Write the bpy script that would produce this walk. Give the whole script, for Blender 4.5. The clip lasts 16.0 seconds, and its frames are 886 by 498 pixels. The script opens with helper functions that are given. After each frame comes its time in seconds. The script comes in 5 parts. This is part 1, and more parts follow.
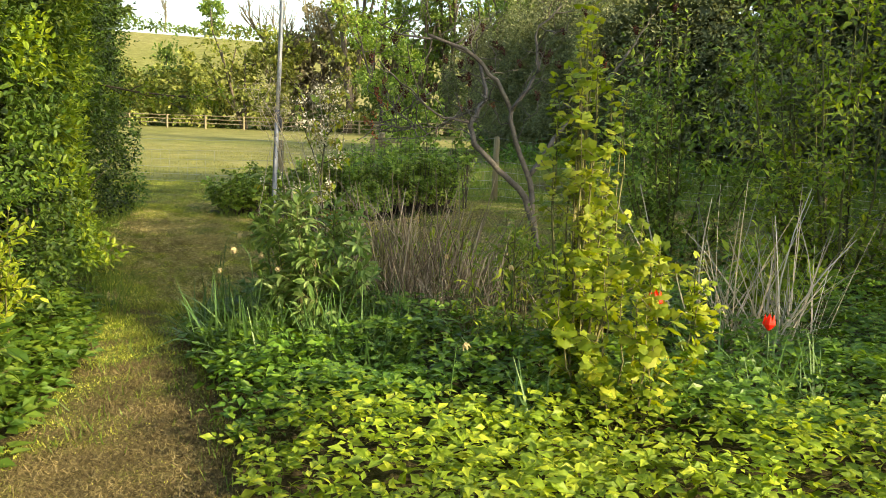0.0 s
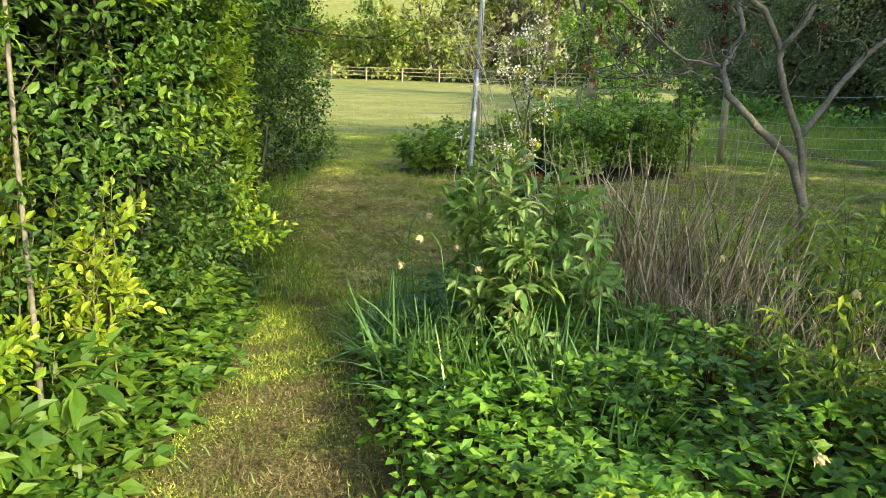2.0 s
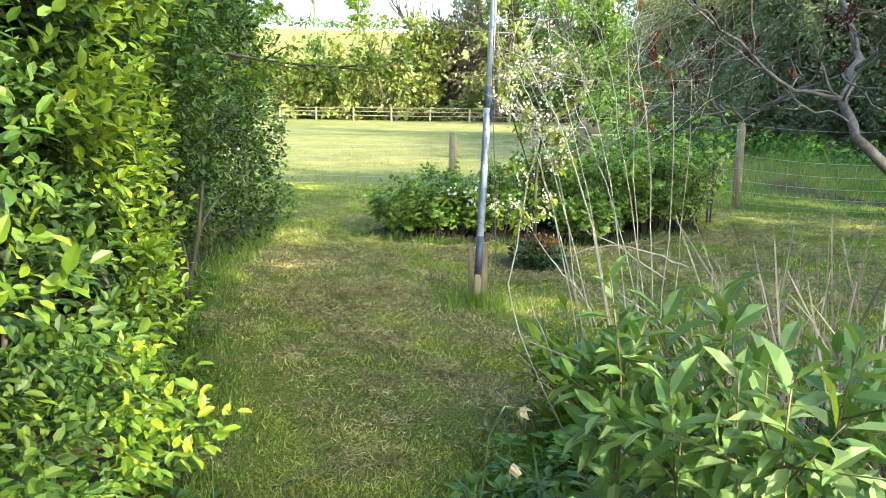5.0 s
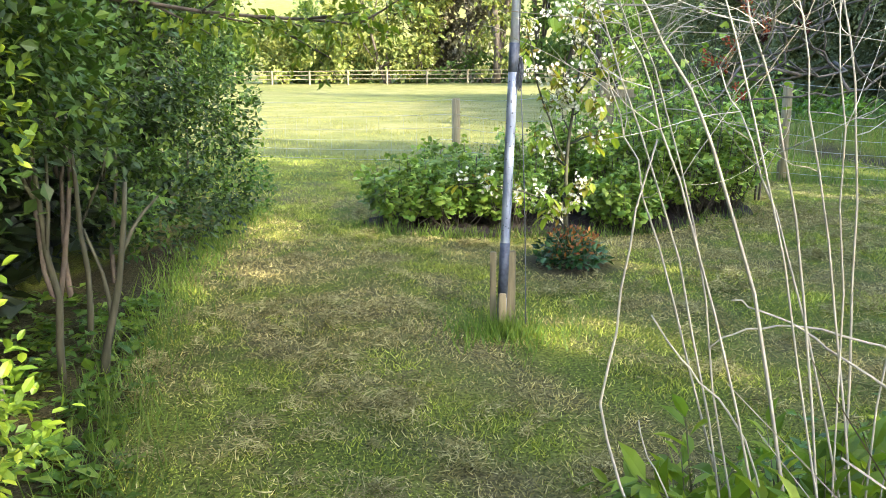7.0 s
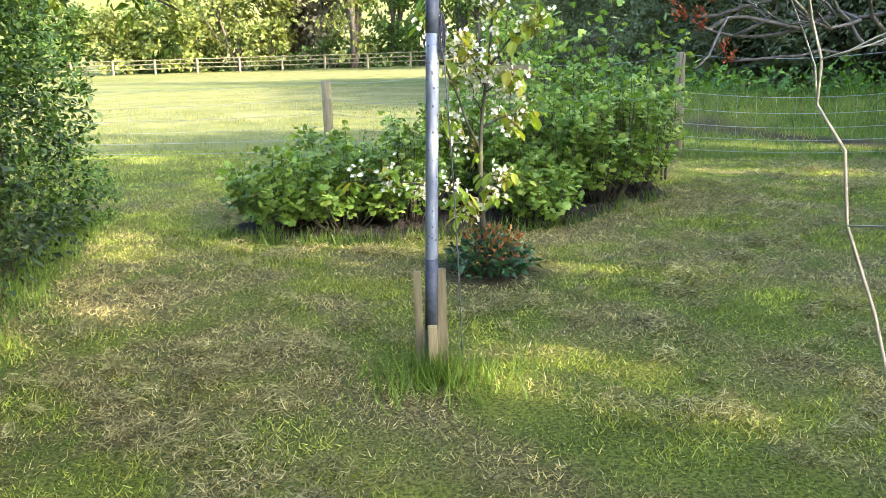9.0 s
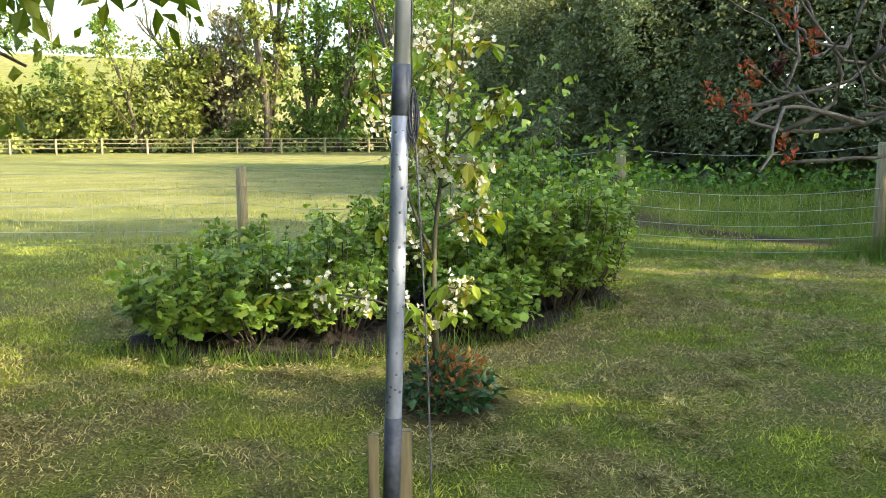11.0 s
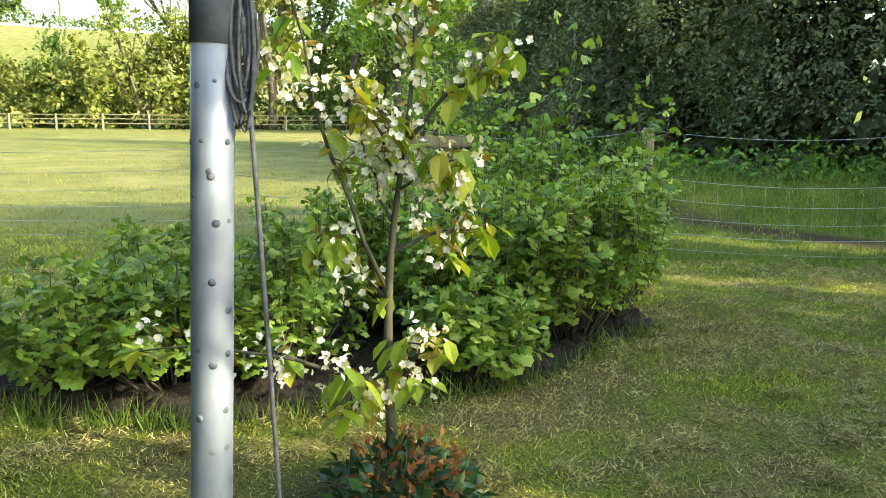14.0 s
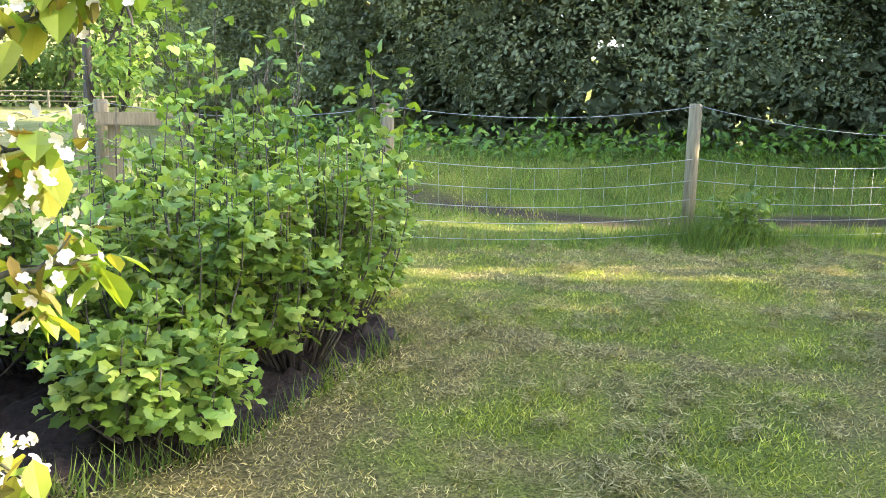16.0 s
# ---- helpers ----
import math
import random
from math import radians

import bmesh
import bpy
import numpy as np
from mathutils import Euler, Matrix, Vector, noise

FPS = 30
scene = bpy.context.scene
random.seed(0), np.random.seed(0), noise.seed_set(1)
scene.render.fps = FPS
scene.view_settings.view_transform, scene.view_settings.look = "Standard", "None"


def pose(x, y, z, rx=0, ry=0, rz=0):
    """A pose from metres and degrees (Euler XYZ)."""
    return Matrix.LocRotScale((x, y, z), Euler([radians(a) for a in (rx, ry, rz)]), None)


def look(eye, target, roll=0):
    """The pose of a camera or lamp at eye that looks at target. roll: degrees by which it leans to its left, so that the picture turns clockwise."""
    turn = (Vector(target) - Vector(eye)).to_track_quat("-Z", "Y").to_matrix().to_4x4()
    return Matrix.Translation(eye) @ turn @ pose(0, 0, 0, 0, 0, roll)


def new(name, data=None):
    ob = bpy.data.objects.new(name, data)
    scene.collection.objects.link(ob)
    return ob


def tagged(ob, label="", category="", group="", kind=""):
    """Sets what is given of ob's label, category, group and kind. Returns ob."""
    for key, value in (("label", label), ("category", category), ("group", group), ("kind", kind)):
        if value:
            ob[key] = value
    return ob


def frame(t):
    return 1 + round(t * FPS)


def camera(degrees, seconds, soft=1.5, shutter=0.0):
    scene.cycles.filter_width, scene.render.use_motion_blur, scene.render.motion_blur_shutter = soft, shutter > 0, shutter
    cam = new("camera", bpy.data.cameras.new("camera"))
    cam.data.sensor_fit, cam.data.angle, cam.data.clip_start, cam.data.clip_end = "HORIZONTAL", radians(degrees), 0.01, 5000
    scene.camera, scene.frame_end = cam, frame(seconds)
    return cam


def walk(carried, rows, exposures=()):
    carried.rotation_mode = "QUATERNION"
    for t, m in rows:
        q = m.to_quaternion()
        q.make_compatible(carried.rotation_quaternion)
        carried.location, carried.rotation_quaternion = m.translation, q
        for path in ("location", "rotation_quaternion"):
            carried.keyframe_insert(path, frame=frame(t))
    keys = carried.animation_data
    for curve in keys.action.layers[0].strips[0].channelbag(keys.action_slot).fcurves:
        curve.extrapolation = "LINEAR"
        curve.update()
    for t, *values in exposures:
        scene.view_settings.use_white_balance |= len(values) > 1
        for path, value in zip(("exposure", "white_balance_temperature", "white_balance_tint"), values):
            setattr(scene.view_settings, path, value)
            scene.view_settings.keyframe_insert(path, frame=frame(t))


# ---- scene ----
cam = camera(57.7, 16.0, 0.9)
PATH = [
    (0, (0.237, 0.213, 1.416), (0.182, 2.189, 1.107), 2.0),
    (0.5, (0.25, 0.613, 1.402), (0.056, 2.577, 1.075), 1.5),
    (1, (0.205, 0.942, 1.403), (-0.143, 2.881, 1.056), 2.8),
    (1.5, (0.019, 1.273, 1.366), (-0.415, 3.181, 0.947), 1.8),
    (2, (-0.155, 1.625, 1.344), (-0.661, 3.51, 0.909), 1.7),
    (2.5, (-0.355, 1.894, 1.338), (-0.93, 3.756, 0.891), 1.4),
    (3, (-0.532, 2.147, 1.34), (-1.103, 4.008, 0.881), 0.3),
    (3.5, (-0.617, 2.466, 1.325), (-1.192, 4.344, 0.946), 0.5),
    (4, (-0.753, 2.774, 1.332), (-1.263, 4.688, 1.052), 0.5),
    (4.2, (-0.809, 2.9, 1.336), (-1.229, 4.835, 1.054), -0.1),
    (6.3, (-1.265, 4.414, 1.364), (-1.664, 6.322, 0.918), 0.9),
    (6.5, (-1.285, 4.546, 1.364), (-1.688, 6.453, 0.913), 0.5),
    (7, (-1.376, 4.813, 1.374), (-1.768, 6.725, 0.939), -0.5),
    (7.5, (-1.48, 5.006, 1.365), (-1.741, 6.938, 0.917), -1.8),
    (8, (-1.54, 5.332, 1.353), (-1.721, 7.268, 0.886), -2.2),
    (8.5, (-1.619, 5.558, 1.333), (-1.785, 7.492, 0.85), -1.9),
    (9, (-1.744, 5.816, 1.289), (-1.807, 7.758, 0.813), -1.8),
    (9.5, (-1.808, 6.008, 1.327), (-1.849, 7.951, 0.854), -2.2),
    (10, (-1.899, 6.331, 1.286), (-1.868, 8.307, 0.981), -0.5),
    (10.2, (-1.95, 6.401, 1.299), (-1.851, 8.38, 1.025), -0.6),
    (12.3, (-1.863, 7.208, 1.286), (-1.681, 9.181, 1.014), -0.2),
    (12.5, (-1.847, 7.297, 1.289), (-1.671, 9.27, 1.008), -0.4),
    (13, (-1.756, 7.576, 1.275), (-1.589, 9.548, 0.987), 0.8),
    (13.5, (-1.686, 7.812, 1.279), (-1.564, 9.784, 0.966), 2.0),
    (14, (-1.662, 8.042, 1.278), (-1.524, 10.011, 0.956), 0.4),
    (14.5, (-1.579, 8.241, 1.259), (-1.288, 10.191, 0.923), 0.3),
    (15, (-1.45, 8.448, 1.27), (-0.964, 10.357, 0.926), 1.6),
    (15.5, (-1.385, 8.667, 1.264), (-0.803, 10.548, 0.911), 1.5),
    (16, (-1.291, 8.936, 1.246), (-0.568, 10.764, 0.879), 0.9),
]
EXPOSURES = [(0, 1.6, 7700, 7), (2, 1.88, 6700, -3), (3.5, 2.36, 6000, -2), (7, 2.6, 6000, 13), (9, 2.66, 6000, 14), (10.2, 2.58, 6300, 13),
             (12.3, 1.58, 7200, -4), (13, 1.78, 7200, -4), (14.5, 2.45, 6500, 6), (16, 3.08, 6300, 20)]
walk(cam, [(t, look(eye, target, roll)) for t, eye, target, roll in PATH], EXPOSURES)

# ---- light ----
SUN_AZ, SUN_EL = radians(118), radians(25)      # clockwise from +y; height
world = bpy.data.worlds.new("sky")
scene.world = world
world.use_nodes = True
wn = world.node_tree
sky = wn.nodes.new("ShaderNodeTexSky")
sky.sky_type, sky.sun_disc = "NISHITA", False
sky.sun_elevation, sky.sun_rotation = SUN_EL, SUN_AZ
sky.air_density, sky.dust_density, sky.ozone_density = 1.0, 2.5, 1.0
wn.links.new(sky.outputs[0], wn.nodes["Background"].inputs[0])
wn.nodes["Background"].inputs[1].default_value = 0.15
sun = new("sun", bpy.data.lights.new("sun", "SUN"))
sun.data.energy, sun.data.angle, sun.data.color = 2.8, radians(0.6), (1.0, 0.86, 0.62)
sun.matrix_world = look((40 * math.sin(SUN_AZ), 40 * math.cos(SUN_AZ), 40 * math.tan(SUN_EL)), (0, 0, 0))


# ---- materials ----
def material(name):
    m = bpy.data.materials.new(name)
    m.use_nodes = True
    return m, m.node_tree.nodes, m.node_tree.links, m.node_tree.nodes["Principled BSDF"]


def ramp(nodes, stops):
    r = nodes.new("ShaderNodeValToRGB")
    while len(r.color_ramp.elements) < len(stops):
        r.color_ramp.elements.new(0.5)
    for e, (p, c) in zip(r.color_ramp.elements, stops):
        e.position, e.color = p, (*c, 1)
    return r


def noise_tex(nodes, links, scale, detail=4.0, rough=0.55):
    tc = nodes.new("ShaderNodeTexCoord")
    n = nodes.new("ShaderNodeTexNoise")
    n.inputs["Scale"].default_value, n.inputs["Detail"].default_value = scale, detail
    n.inputs["Roughness"].default_value = rough
    links.new(tc.outputs["Object"], n.inputs["Vector"])
    return n


def leaf_material(name, a, b, c, through_light=0.3, rough=0.5, patch=1.3, swing=(0.72, 1.3), vary=0.0):
    """Leaves: colour varies leaf by leaf and over larger patches, and light passes through."""
    m, n, l, p = material(name)
    geo = n.new("ShaderNodeNewGeometry")
    r = ramp(n, [(0.0, a), (0.55, b), (1.0, c)])
    l.new(geo.outputs["Random Per Island"], r.inputs[0])
    big = noise_tex(n, l, patch, 3)
    hsv = n.new("ShaderNodeHueSaturation")
    mr = n.new("ShaderNodeMapRange")
    mr.inputs[1].default_value, mr.inputs[2].default_value = 0.3, 0.7
    mr.inputs[3].default_value, mr.inputs[4].default_value = swing
    l.new(big.outputs["Fac"], mr.inputs[0])
    if vary:
        # trees of one kind differ from one another
        info = n.new("ShaderNodeObjectInfo")
        ob = n.new("ShaderNodeMapRange")
        ob.inputs[3].default_value, ob.inputs[4].default_value = 1 - vary, 1 + vary
        l.new(info.outputs["Random"], ob.inputs[0])
        times = n.new("ShaderNodeMath")
        times.operation = "MULTIPLY"
        l.new(mr.outputs[0], times.inputs[0])
        l.new(ob.outputs[0], times.inputs[1])
        l.new(times.outputs[0], hsv.inputs["Value"])
    else:
        l.new(mr.outputs[0], hsv.inputs["Value"])
    l.new(r.outputs[0], hsv.inputs["Color"])
    l.new(hsv.outputs[0], p.inputs["Base Color"])
    p.inputs["Roughness"].default_value = rough
    p.inputs["Specular IOR Level"].default_value = 0.35
    t = n.new("ShaderNodeBsdfTranslucent")
    warm = n.new("ShaderNodeMixRGB")
    warm.blend_type = "MULTIPLY"
    warm.inputs[0].default_value = 1.0
    warm.inputs[2].default_value = (1.9, 1.7, 0.6, 1)
    l.new(hsv.outputs[0], warm.inputs[1])
    l.new(warm.outputs[0], t.inputs[0])
    mix = n.new("ShaderNodeMixShader")
    mix.inputs[0].default_value = through_light
    l.new(p.outputs[0], mix.inputs[1])
    l.new(t.outputs[0], mix.inputs[2])
    l.new(mix.outputs[0], n["Material Output"].inputs[0])
    return m


def rough_material(name, a, b, scale, rough=0.85, bump=0.4, depth=0.01, metal=0.0, stretch=(1, 1, 1)):
    """Bark, wood, soil: two colours mixed by noise at two scales, with relief."""
    m, n, l, p = material(name)
    tc = n.new("ShaderNodeTexCoord")
    mp = n.new("ShaderNodeMapping")
    mp.inputs["Scale"].default_value = stretch
    l.new(tc.outputs["Object"], mp.inputs[0])
    fine, coarse = n.new("ShaderNodeTexNoise"), n.new("ShaderNodeTexNoise")
    fine.inputs["Scale"].default_value, fine.inputs["Detail"].default_value = scale, 6
    coarse.inputs["Scale"].default_value = scale / 7
    l.new(mp.outputs[0], fine.inputs["Vector"])
    l.new(mp.outputs[0], coarse.inputs["Vector"])
    add = n.new("ShaderNodeMath")
    add.operation = "ADD"
    l.new(fine.outputs["Fac"], add.inputs[0])
    l.new(coarse.outputs["Fac"], add.inputs[1])
    mr = n.new("ShaderNodeMapRange")
    mr.inputs[1].default_value, mr.inputs[2].default_value = 0.7, 1.3
    l.new(add.outputs[0], mr.inputs[0])
    r = ramp(n, [(0.0, a), (1.0, b)])
    l.new(mr.outputs[0], r.inputs[0])
    l.new(r.outputs[0], p.inputs["Base Color"])
    p.inputs["Roughness"].default_value, p.inputs["Metallic"].default_value = rough, metal
    bp = n.new("ShaderNodeBump")
    bp.inputs["Strength"].default_value, bp.inputs["Distance"].default_value = bump, depth
    l.new(fine.outputs["Fac"], bp.inputs["Height"])
    l.new(bp.outputs[0], p.inputs["Normal"])
    return m


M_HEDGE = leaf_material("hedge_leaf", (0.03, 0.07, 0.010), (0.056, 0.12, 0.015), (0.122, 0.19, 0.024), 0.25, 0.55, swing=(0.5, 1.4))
# hedge leaf darkened in its colour to give the deeper layers shade
M_HEDGE_SHADE = leaf_material("shaded_hedge_leaf", (0.014, 0.034, 0.008), (0.026, 0.058, 0.011), (0.055, 0.10, 0.018), 0.15, swing=(0.6, 1.3))
M_SPRAY = leaf_material("spray_leaf", (0.11, 0.19, 0.02), (0.19, 0.29, 0.03), (0.32, 0.40, 0.045), 0.4)
# near-black leaf: the shade inside the hedge as colour
M_INNERSHADE = leaf_material("inner_shade_leaf", (0.009, 0.017, 0.005), (0.015, 0.028, 0.007), (0.024, 0.042, 0.01), 0.08)
M_DARK = leaf_material("dark_leaf", (0.07, 0.09, 0.043), (0.11, 0.135, 0.065), (0.20, 0.225, 0.115), 0.2, 0.75, 0.35, (0.6, 1.45))
M_GREYLEAF = leaf_material("grey_hedge_leaf", (0.10, 0.13, 0.06), (0.165, 0.20, 0.095), (0.27, 0.30, 0.16), 0.25, 0.6, 0.35, (0.6, 1.4))
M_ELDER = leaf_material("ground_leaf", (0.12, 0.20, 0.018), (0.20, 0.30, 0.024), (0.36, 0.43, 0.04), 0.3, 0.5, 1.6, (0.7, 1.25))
M_PRIVET = leaf_material("privet_leaf", (0.09, 0.16, 0.014), (0.15, 0.24, 0.02), (0.27, 0.335, 0.028), 0.35, 0.42, 1.6, (0.65, 1.3))
# darker copy of the ground elder leaf, with shade put into the colour
M_SHADELEAF = leaf_material("shaded_ground_leaf", (0.052, 0.125, 0.014), (0.095, 0.195, 0.02), (0.165, 0.27, 0.03), 0.25, 0.42, 1.6, (0.6, 1.3))
# leaf colour lowered to stand for the shade under the hedge
M_FOOTSHADE = leaf_material("shaded_foot_leaf", (0.04, 0.095, 0.013), (0.08, 0.155, 0.019), (0.15, 0.225, 0.028), 0.3, 0.5, 1.6, (0.6, 1.3))
M_STRAP = leaf_material("strap_leaf", (0.05, 0.115, 0.03), (0.08, 0.16, 0.045), (0.14, 0.23, 0.075), 0.2, 0.4)
M_BUDD = leaf_material("grey_green_leaf", (0.085, 0.165, 0.038), (0.14, 0.235, 0.06), (0.24, 0.33, 0.115), 0.25)
M_YELLOW = leaf_material("yellow_green_leaf", (0.15, 0.23, 0.02), (0.24, 0.32, 0.028), (0.37, 0.41, 0.05), 0.4)
M_CURRANT = leaf_material("currant_leaf", (0.095, 0.185, 0.027), (0.19, 0.31, 0.044), (0.35, 0.46, 0.10), 0.28, 0.5, 2.2, (0.6, 1.3))
M_CHERRY = leaf_material("cherry_leaf", (0.17, 0.28, 0.03), (0.27, 0.37, 0.04), (0.42, 0.37, 0.06), 0.4)
M_BRONZE = leaf_material("bronze_leaf", (0.14, 0.13, 0.025), (0.22, 0.20, 0.035), (0.30, 0.20, 0.05), 0.35)
M_PETAL = leaf_material("white_petal", (0.75, 0.73, 0.70), (0.82, 0.80, 0.78), (0.85, 0.78, 0.77), 0.25)
M_FADED = leaf_material("faded_petal", (0.40, 0.31, 0.16), (0.52, 0.43, 0.25), (0.62, 0.55, 0.36), 0.2, 0.8)
M_RED = leaf_material("red_petal", (0.70, 0.015, 0.008), (0.78, 0.03, 0.012), (0.80, 0.05, 0.02), 0.25)
M_RUSSET = leaf_material("russet_leaf", (0.22, 0.075, 0.03), (0.33, 0.14, 0.045), (0.44, 0.23, 0.06), 0.3)
M_DEEP = leaf_material("evergreen_leaf", (0.02, 0.06, 0.02), (0.03, 0.09, 0.03), (0.06, 0.13, 0.03), 0.1, 0.3)
M_SEED = leaf_material("sumac_seed", (0.035, 0.014, 0.012), (0.06, 0.02, 0.016), (0.10, 0.03, 0.02), 0.1, 0.9)
M_BUD = leaf_material("sumac_bud", (0.20, 0.04, 0.032), (0.27, 0.07, 0.045), (0.32, 0.14, 0.06), 0.3, 0.8)
M_STRAW = leaf_material("straw", (0.12, 0.095, 0.07), (0.27, 0.225, 0.17), (0.48, 0.42, 0.33), 0.15, 0.8, 3.0, (0.6, 1.35))
M_STALK = leaf_material("dead_stalk", (0.30, 0.26, 0.18), (0.42, 0.38, 0.29), (0.54, 0.50, 0.40), 0.0, 0.7)
M_LAWN = leaf_material("mown_blade", (0.12, 0.17, 0.02), (0.30, 0.36, 0.045), (0.56, 0.57, 0.16), 0.25, 0.6, 3.2, (0.5, 1.45))
M_PASTURE = leaf_material("pasture_blade", (0.13, 0.155, 0.03), (0.23, 0.24, 0.06), (0.38, 0.36, 0.13), 0.3, 0.6, 0.9, (0.6, 1.35))
M_LUSH = leaf_material("lush_blade", (0.07, 0.13, 0.02), (0.12, 0.20, 0.03), (0.20, 0.28, 0.05), 0.3, 0.5)
M_DRYBLADE = leaf_material("dry_blade", (0.34, 0.295, 0.10), (0.52, 0.46, 0.19), (0.68, 0.61, 0.34), 0.2, 0.8, 7.0, (0.5, 1.4))
M_TRODDEN = leaf_material("trodden_blade", (0.06, 0.046, 0.02), (0.12, 0.095, 0.042), (0.27, 0.225, 0.11), 0.1, 0.85, 4.0, (0.4, 1.4))
M_CLIP = leaf_material("clippings", (0.12, 0.11, 0.038), (0.28, 0.26, 0.10), (0.50, 0.46, 0.22), 0.1, 0.9, 5.0, (0.5, 1.4))
M_FARLIT = leaf_material("far_yellow_leaf", (0.095, 0.13, 0.03), (0.165, 0.20, 0.048), (0.28, 0.30, 0.085), 0.35, 0.7, 0.3, (0.55, 1.35), 0.5)
M_FARGREEN = leaf_material("far_green_leaf", (0.06, 0.11, 0.025), (0.10, 0.17, 0.035), (0.17, 0.24, 0.05), 0.3, 0.7, 0.3, (0.6, 1.35), 0.4)
M_FARGREY = leaf_material("far_grey_twig", (0.18, 0.16, 0.11), (0.25, 0.22, 0.15), (0.30, 0.28, 0.17), 0.2, 0.9, 0.3, (0.6, 1.35), 0.4)
M_BARK = rough_material("bark", (0.05, 0.04, 0.03), (0.15, 0.125, 0.095), 60, stretch=(1, 1, 0.25))
M_TRUNK = rough_material("brown_trunk", (0.034, 0.036, 0.02), (0.10, 0.098, 0.058), 45, stretch=(1, 1, 0.2))
M_GREENSTEM = rough_material("green_stem", (0.08, 0.085, 0.03), (0.17, 0.16, 0.06), 60, stretch=(1, 1, 0.2))
M_SUMACBARK = rough_material("sumac_bark", (0.07, 0.06, 0.048), (0.19, 0.17, 0.14), 50)
M_POST = rough_material("weathered_post", (0.16, 0.135, 0.075), (0.33, 0.285, 0.165), 70, stretch=(1, 1, 0.08))
M_SOIL = rough_material("soil", (0.014, 0.009, 0.007), (0.048, 0.031, 0.023), 28, 0.95, 0.9, 0.03)
M_WIRE = rough_material("galvanised_wire", (0.30, 0.32, 0.30), (0.42, 0.44, 0.41), 40, 0.55, 0.1, 0.001, 0.5)
M_METAL = rough_material("pole_metal", (0.17, 0.205, 0.27), (0.42, 0.47, 0.57), 26, 0.45, 0.3, 0.002, 0.3, (1, 1, 0.5))
M_BRIGHT = rough_material("bright_metal", (0.50, 0.53, 0.58), (0.64, 0.67, 0.72), 18, 0.35, 0.1, 0.001, 0.4)
M_TAPE = rough_material("dark_tape", (0.03, 0.038, 0.06), (0.10, 0.12, 0.16), 45, 0.55, 0.3, 0.002)
M_ROPE = rough_material("grey_cord", (0.05, 0.055, 0.065), (0.17, 0.175, 0.19), 120, 0.9, 0.4, 0.002)
M_RIVET = rough_material("dark_pit", (0.07, 0.085, 0.115), (0.19, 0.21, 0.26), 90, 0.6, 0.2, 0.001)


# ---- mesh builders ----
def soup(name, v, f, mat, smooth=False):
    """A mesh from triangles."""
    me = bpy.data.meshes.new(name)
    v, f = np.asarray(v, dtype=np.float32), np.asarray(f, dtype=np.int32)
    me.vertices.add(len(v))
    me.vertices.foreach_set("co", v.ravel())
    me.loops.add(f.size)
    me.loops.foreach_set("vertex_index", f.ravel())
    me.polygons.add(len(f))
    me.polygons.foreach_set("loop_start", np.arange(len(f), dtype=np.int32) * 3)
    me.polygons.foreach_set("loop_total", np.full(len(f), 3, dtype=np.int32))
    me.polygons.foreach_set("use_smooth", np.full(len(f), smooth, dtype=bool))
    me.update(calc_edges=True)
    me.materials.append(mat)
    return me


def unit(a):
    return a / np.maximum(np.linalg.norm(a, axis=-1, keepdims=True), 1e-9)


def scatter(shape, p, d, n, s):
    """Copies of a small shape at p, its length along d, its face towards n, at size s; as vertices and triangles."""
    tv, tf = shape
    y = unit(d)
    x = unit(np.cross(y, n))
    z = np.cross(x, y)
    s = np.broadcast_to(np.asarray(s, dtype=float), (len(p),))[:, None, None]
    v = p[:, None] + s * (tv[None, :, 0:1] * x[:, None] + tv[None, :, 1:2] * y[:, None] + tv[None, :, 2:3] * z[:, None])
    f = tf[None] + (np.arange(len(p)) * len(tv))[:, None, None]
    return v.reshape(-1, 3), f.reshape(-1, 3)


def merge(parts):
    vs, fs, k = [], [], 0
    for v, f in parts:
        vs.append(v)
        fs.append(f + k)
        k += len(v)
    return np.concatenate(vs), np.concatenate(fs)


def shape(v, f):
    return np.array(v, dtype=float), np.array(f, dtype=int)


OVAL = shape([(0, 0, 0), (0.27, 0.42, 0.07), (-0.27, 0.42, 0.07), (0, 0.5, 0), (0, 1, -0.1)],
             [(0, 1, 3), (3, 1, 4), (0, 3, 2), (2, 3, 4)])
LANCE = shape([(0, 0, 0), (0.13, 0.35, 0.04), (-0.13, 0.35, 0.04), (0, 0.45, 0), (0, 1, -0.22)],
              [(0, 1, 3), (3, 1, 4), (0, 3, 2), (2, 3, 4)])
LEAF = shape([(0, 0.5, -0.03), (0, 0, 0), (0.23, 0.28, 0.04), (0.23, 0.68, 0.04), (0, 1, -0.1), (-0.23, 0.68, 0.04), (-0.23, 0.28, 0.04)],
             [(0, 1, 2), (0, 2, 3), (0, 3, 4), (0, 4, 5), (0, 5, 6), (0, 6, 1)])
LONGLEAF = shape([(0, 0.5, -0.03), (0, 0, 0), (0.18, 0.3, 0.05), (0.16, 0.66, 0.03), (0, 1, -0.16), (-0.16, 0.66, 0.03), (-0.18, 0.3, 0.05)],
                 [(0, 1, 2), (0, 2, 3), (0, 3, 4), (0, 4, 5), (0, 5, 6), (0, 6, 1)])
CHIP = shape([(0, 0, 0), (0.32, 0.5, 0.06), (-0.32, 0.5, 0.06), (0, 1, -0.06)], [(0, 1, 3), (0, 3, 2)])


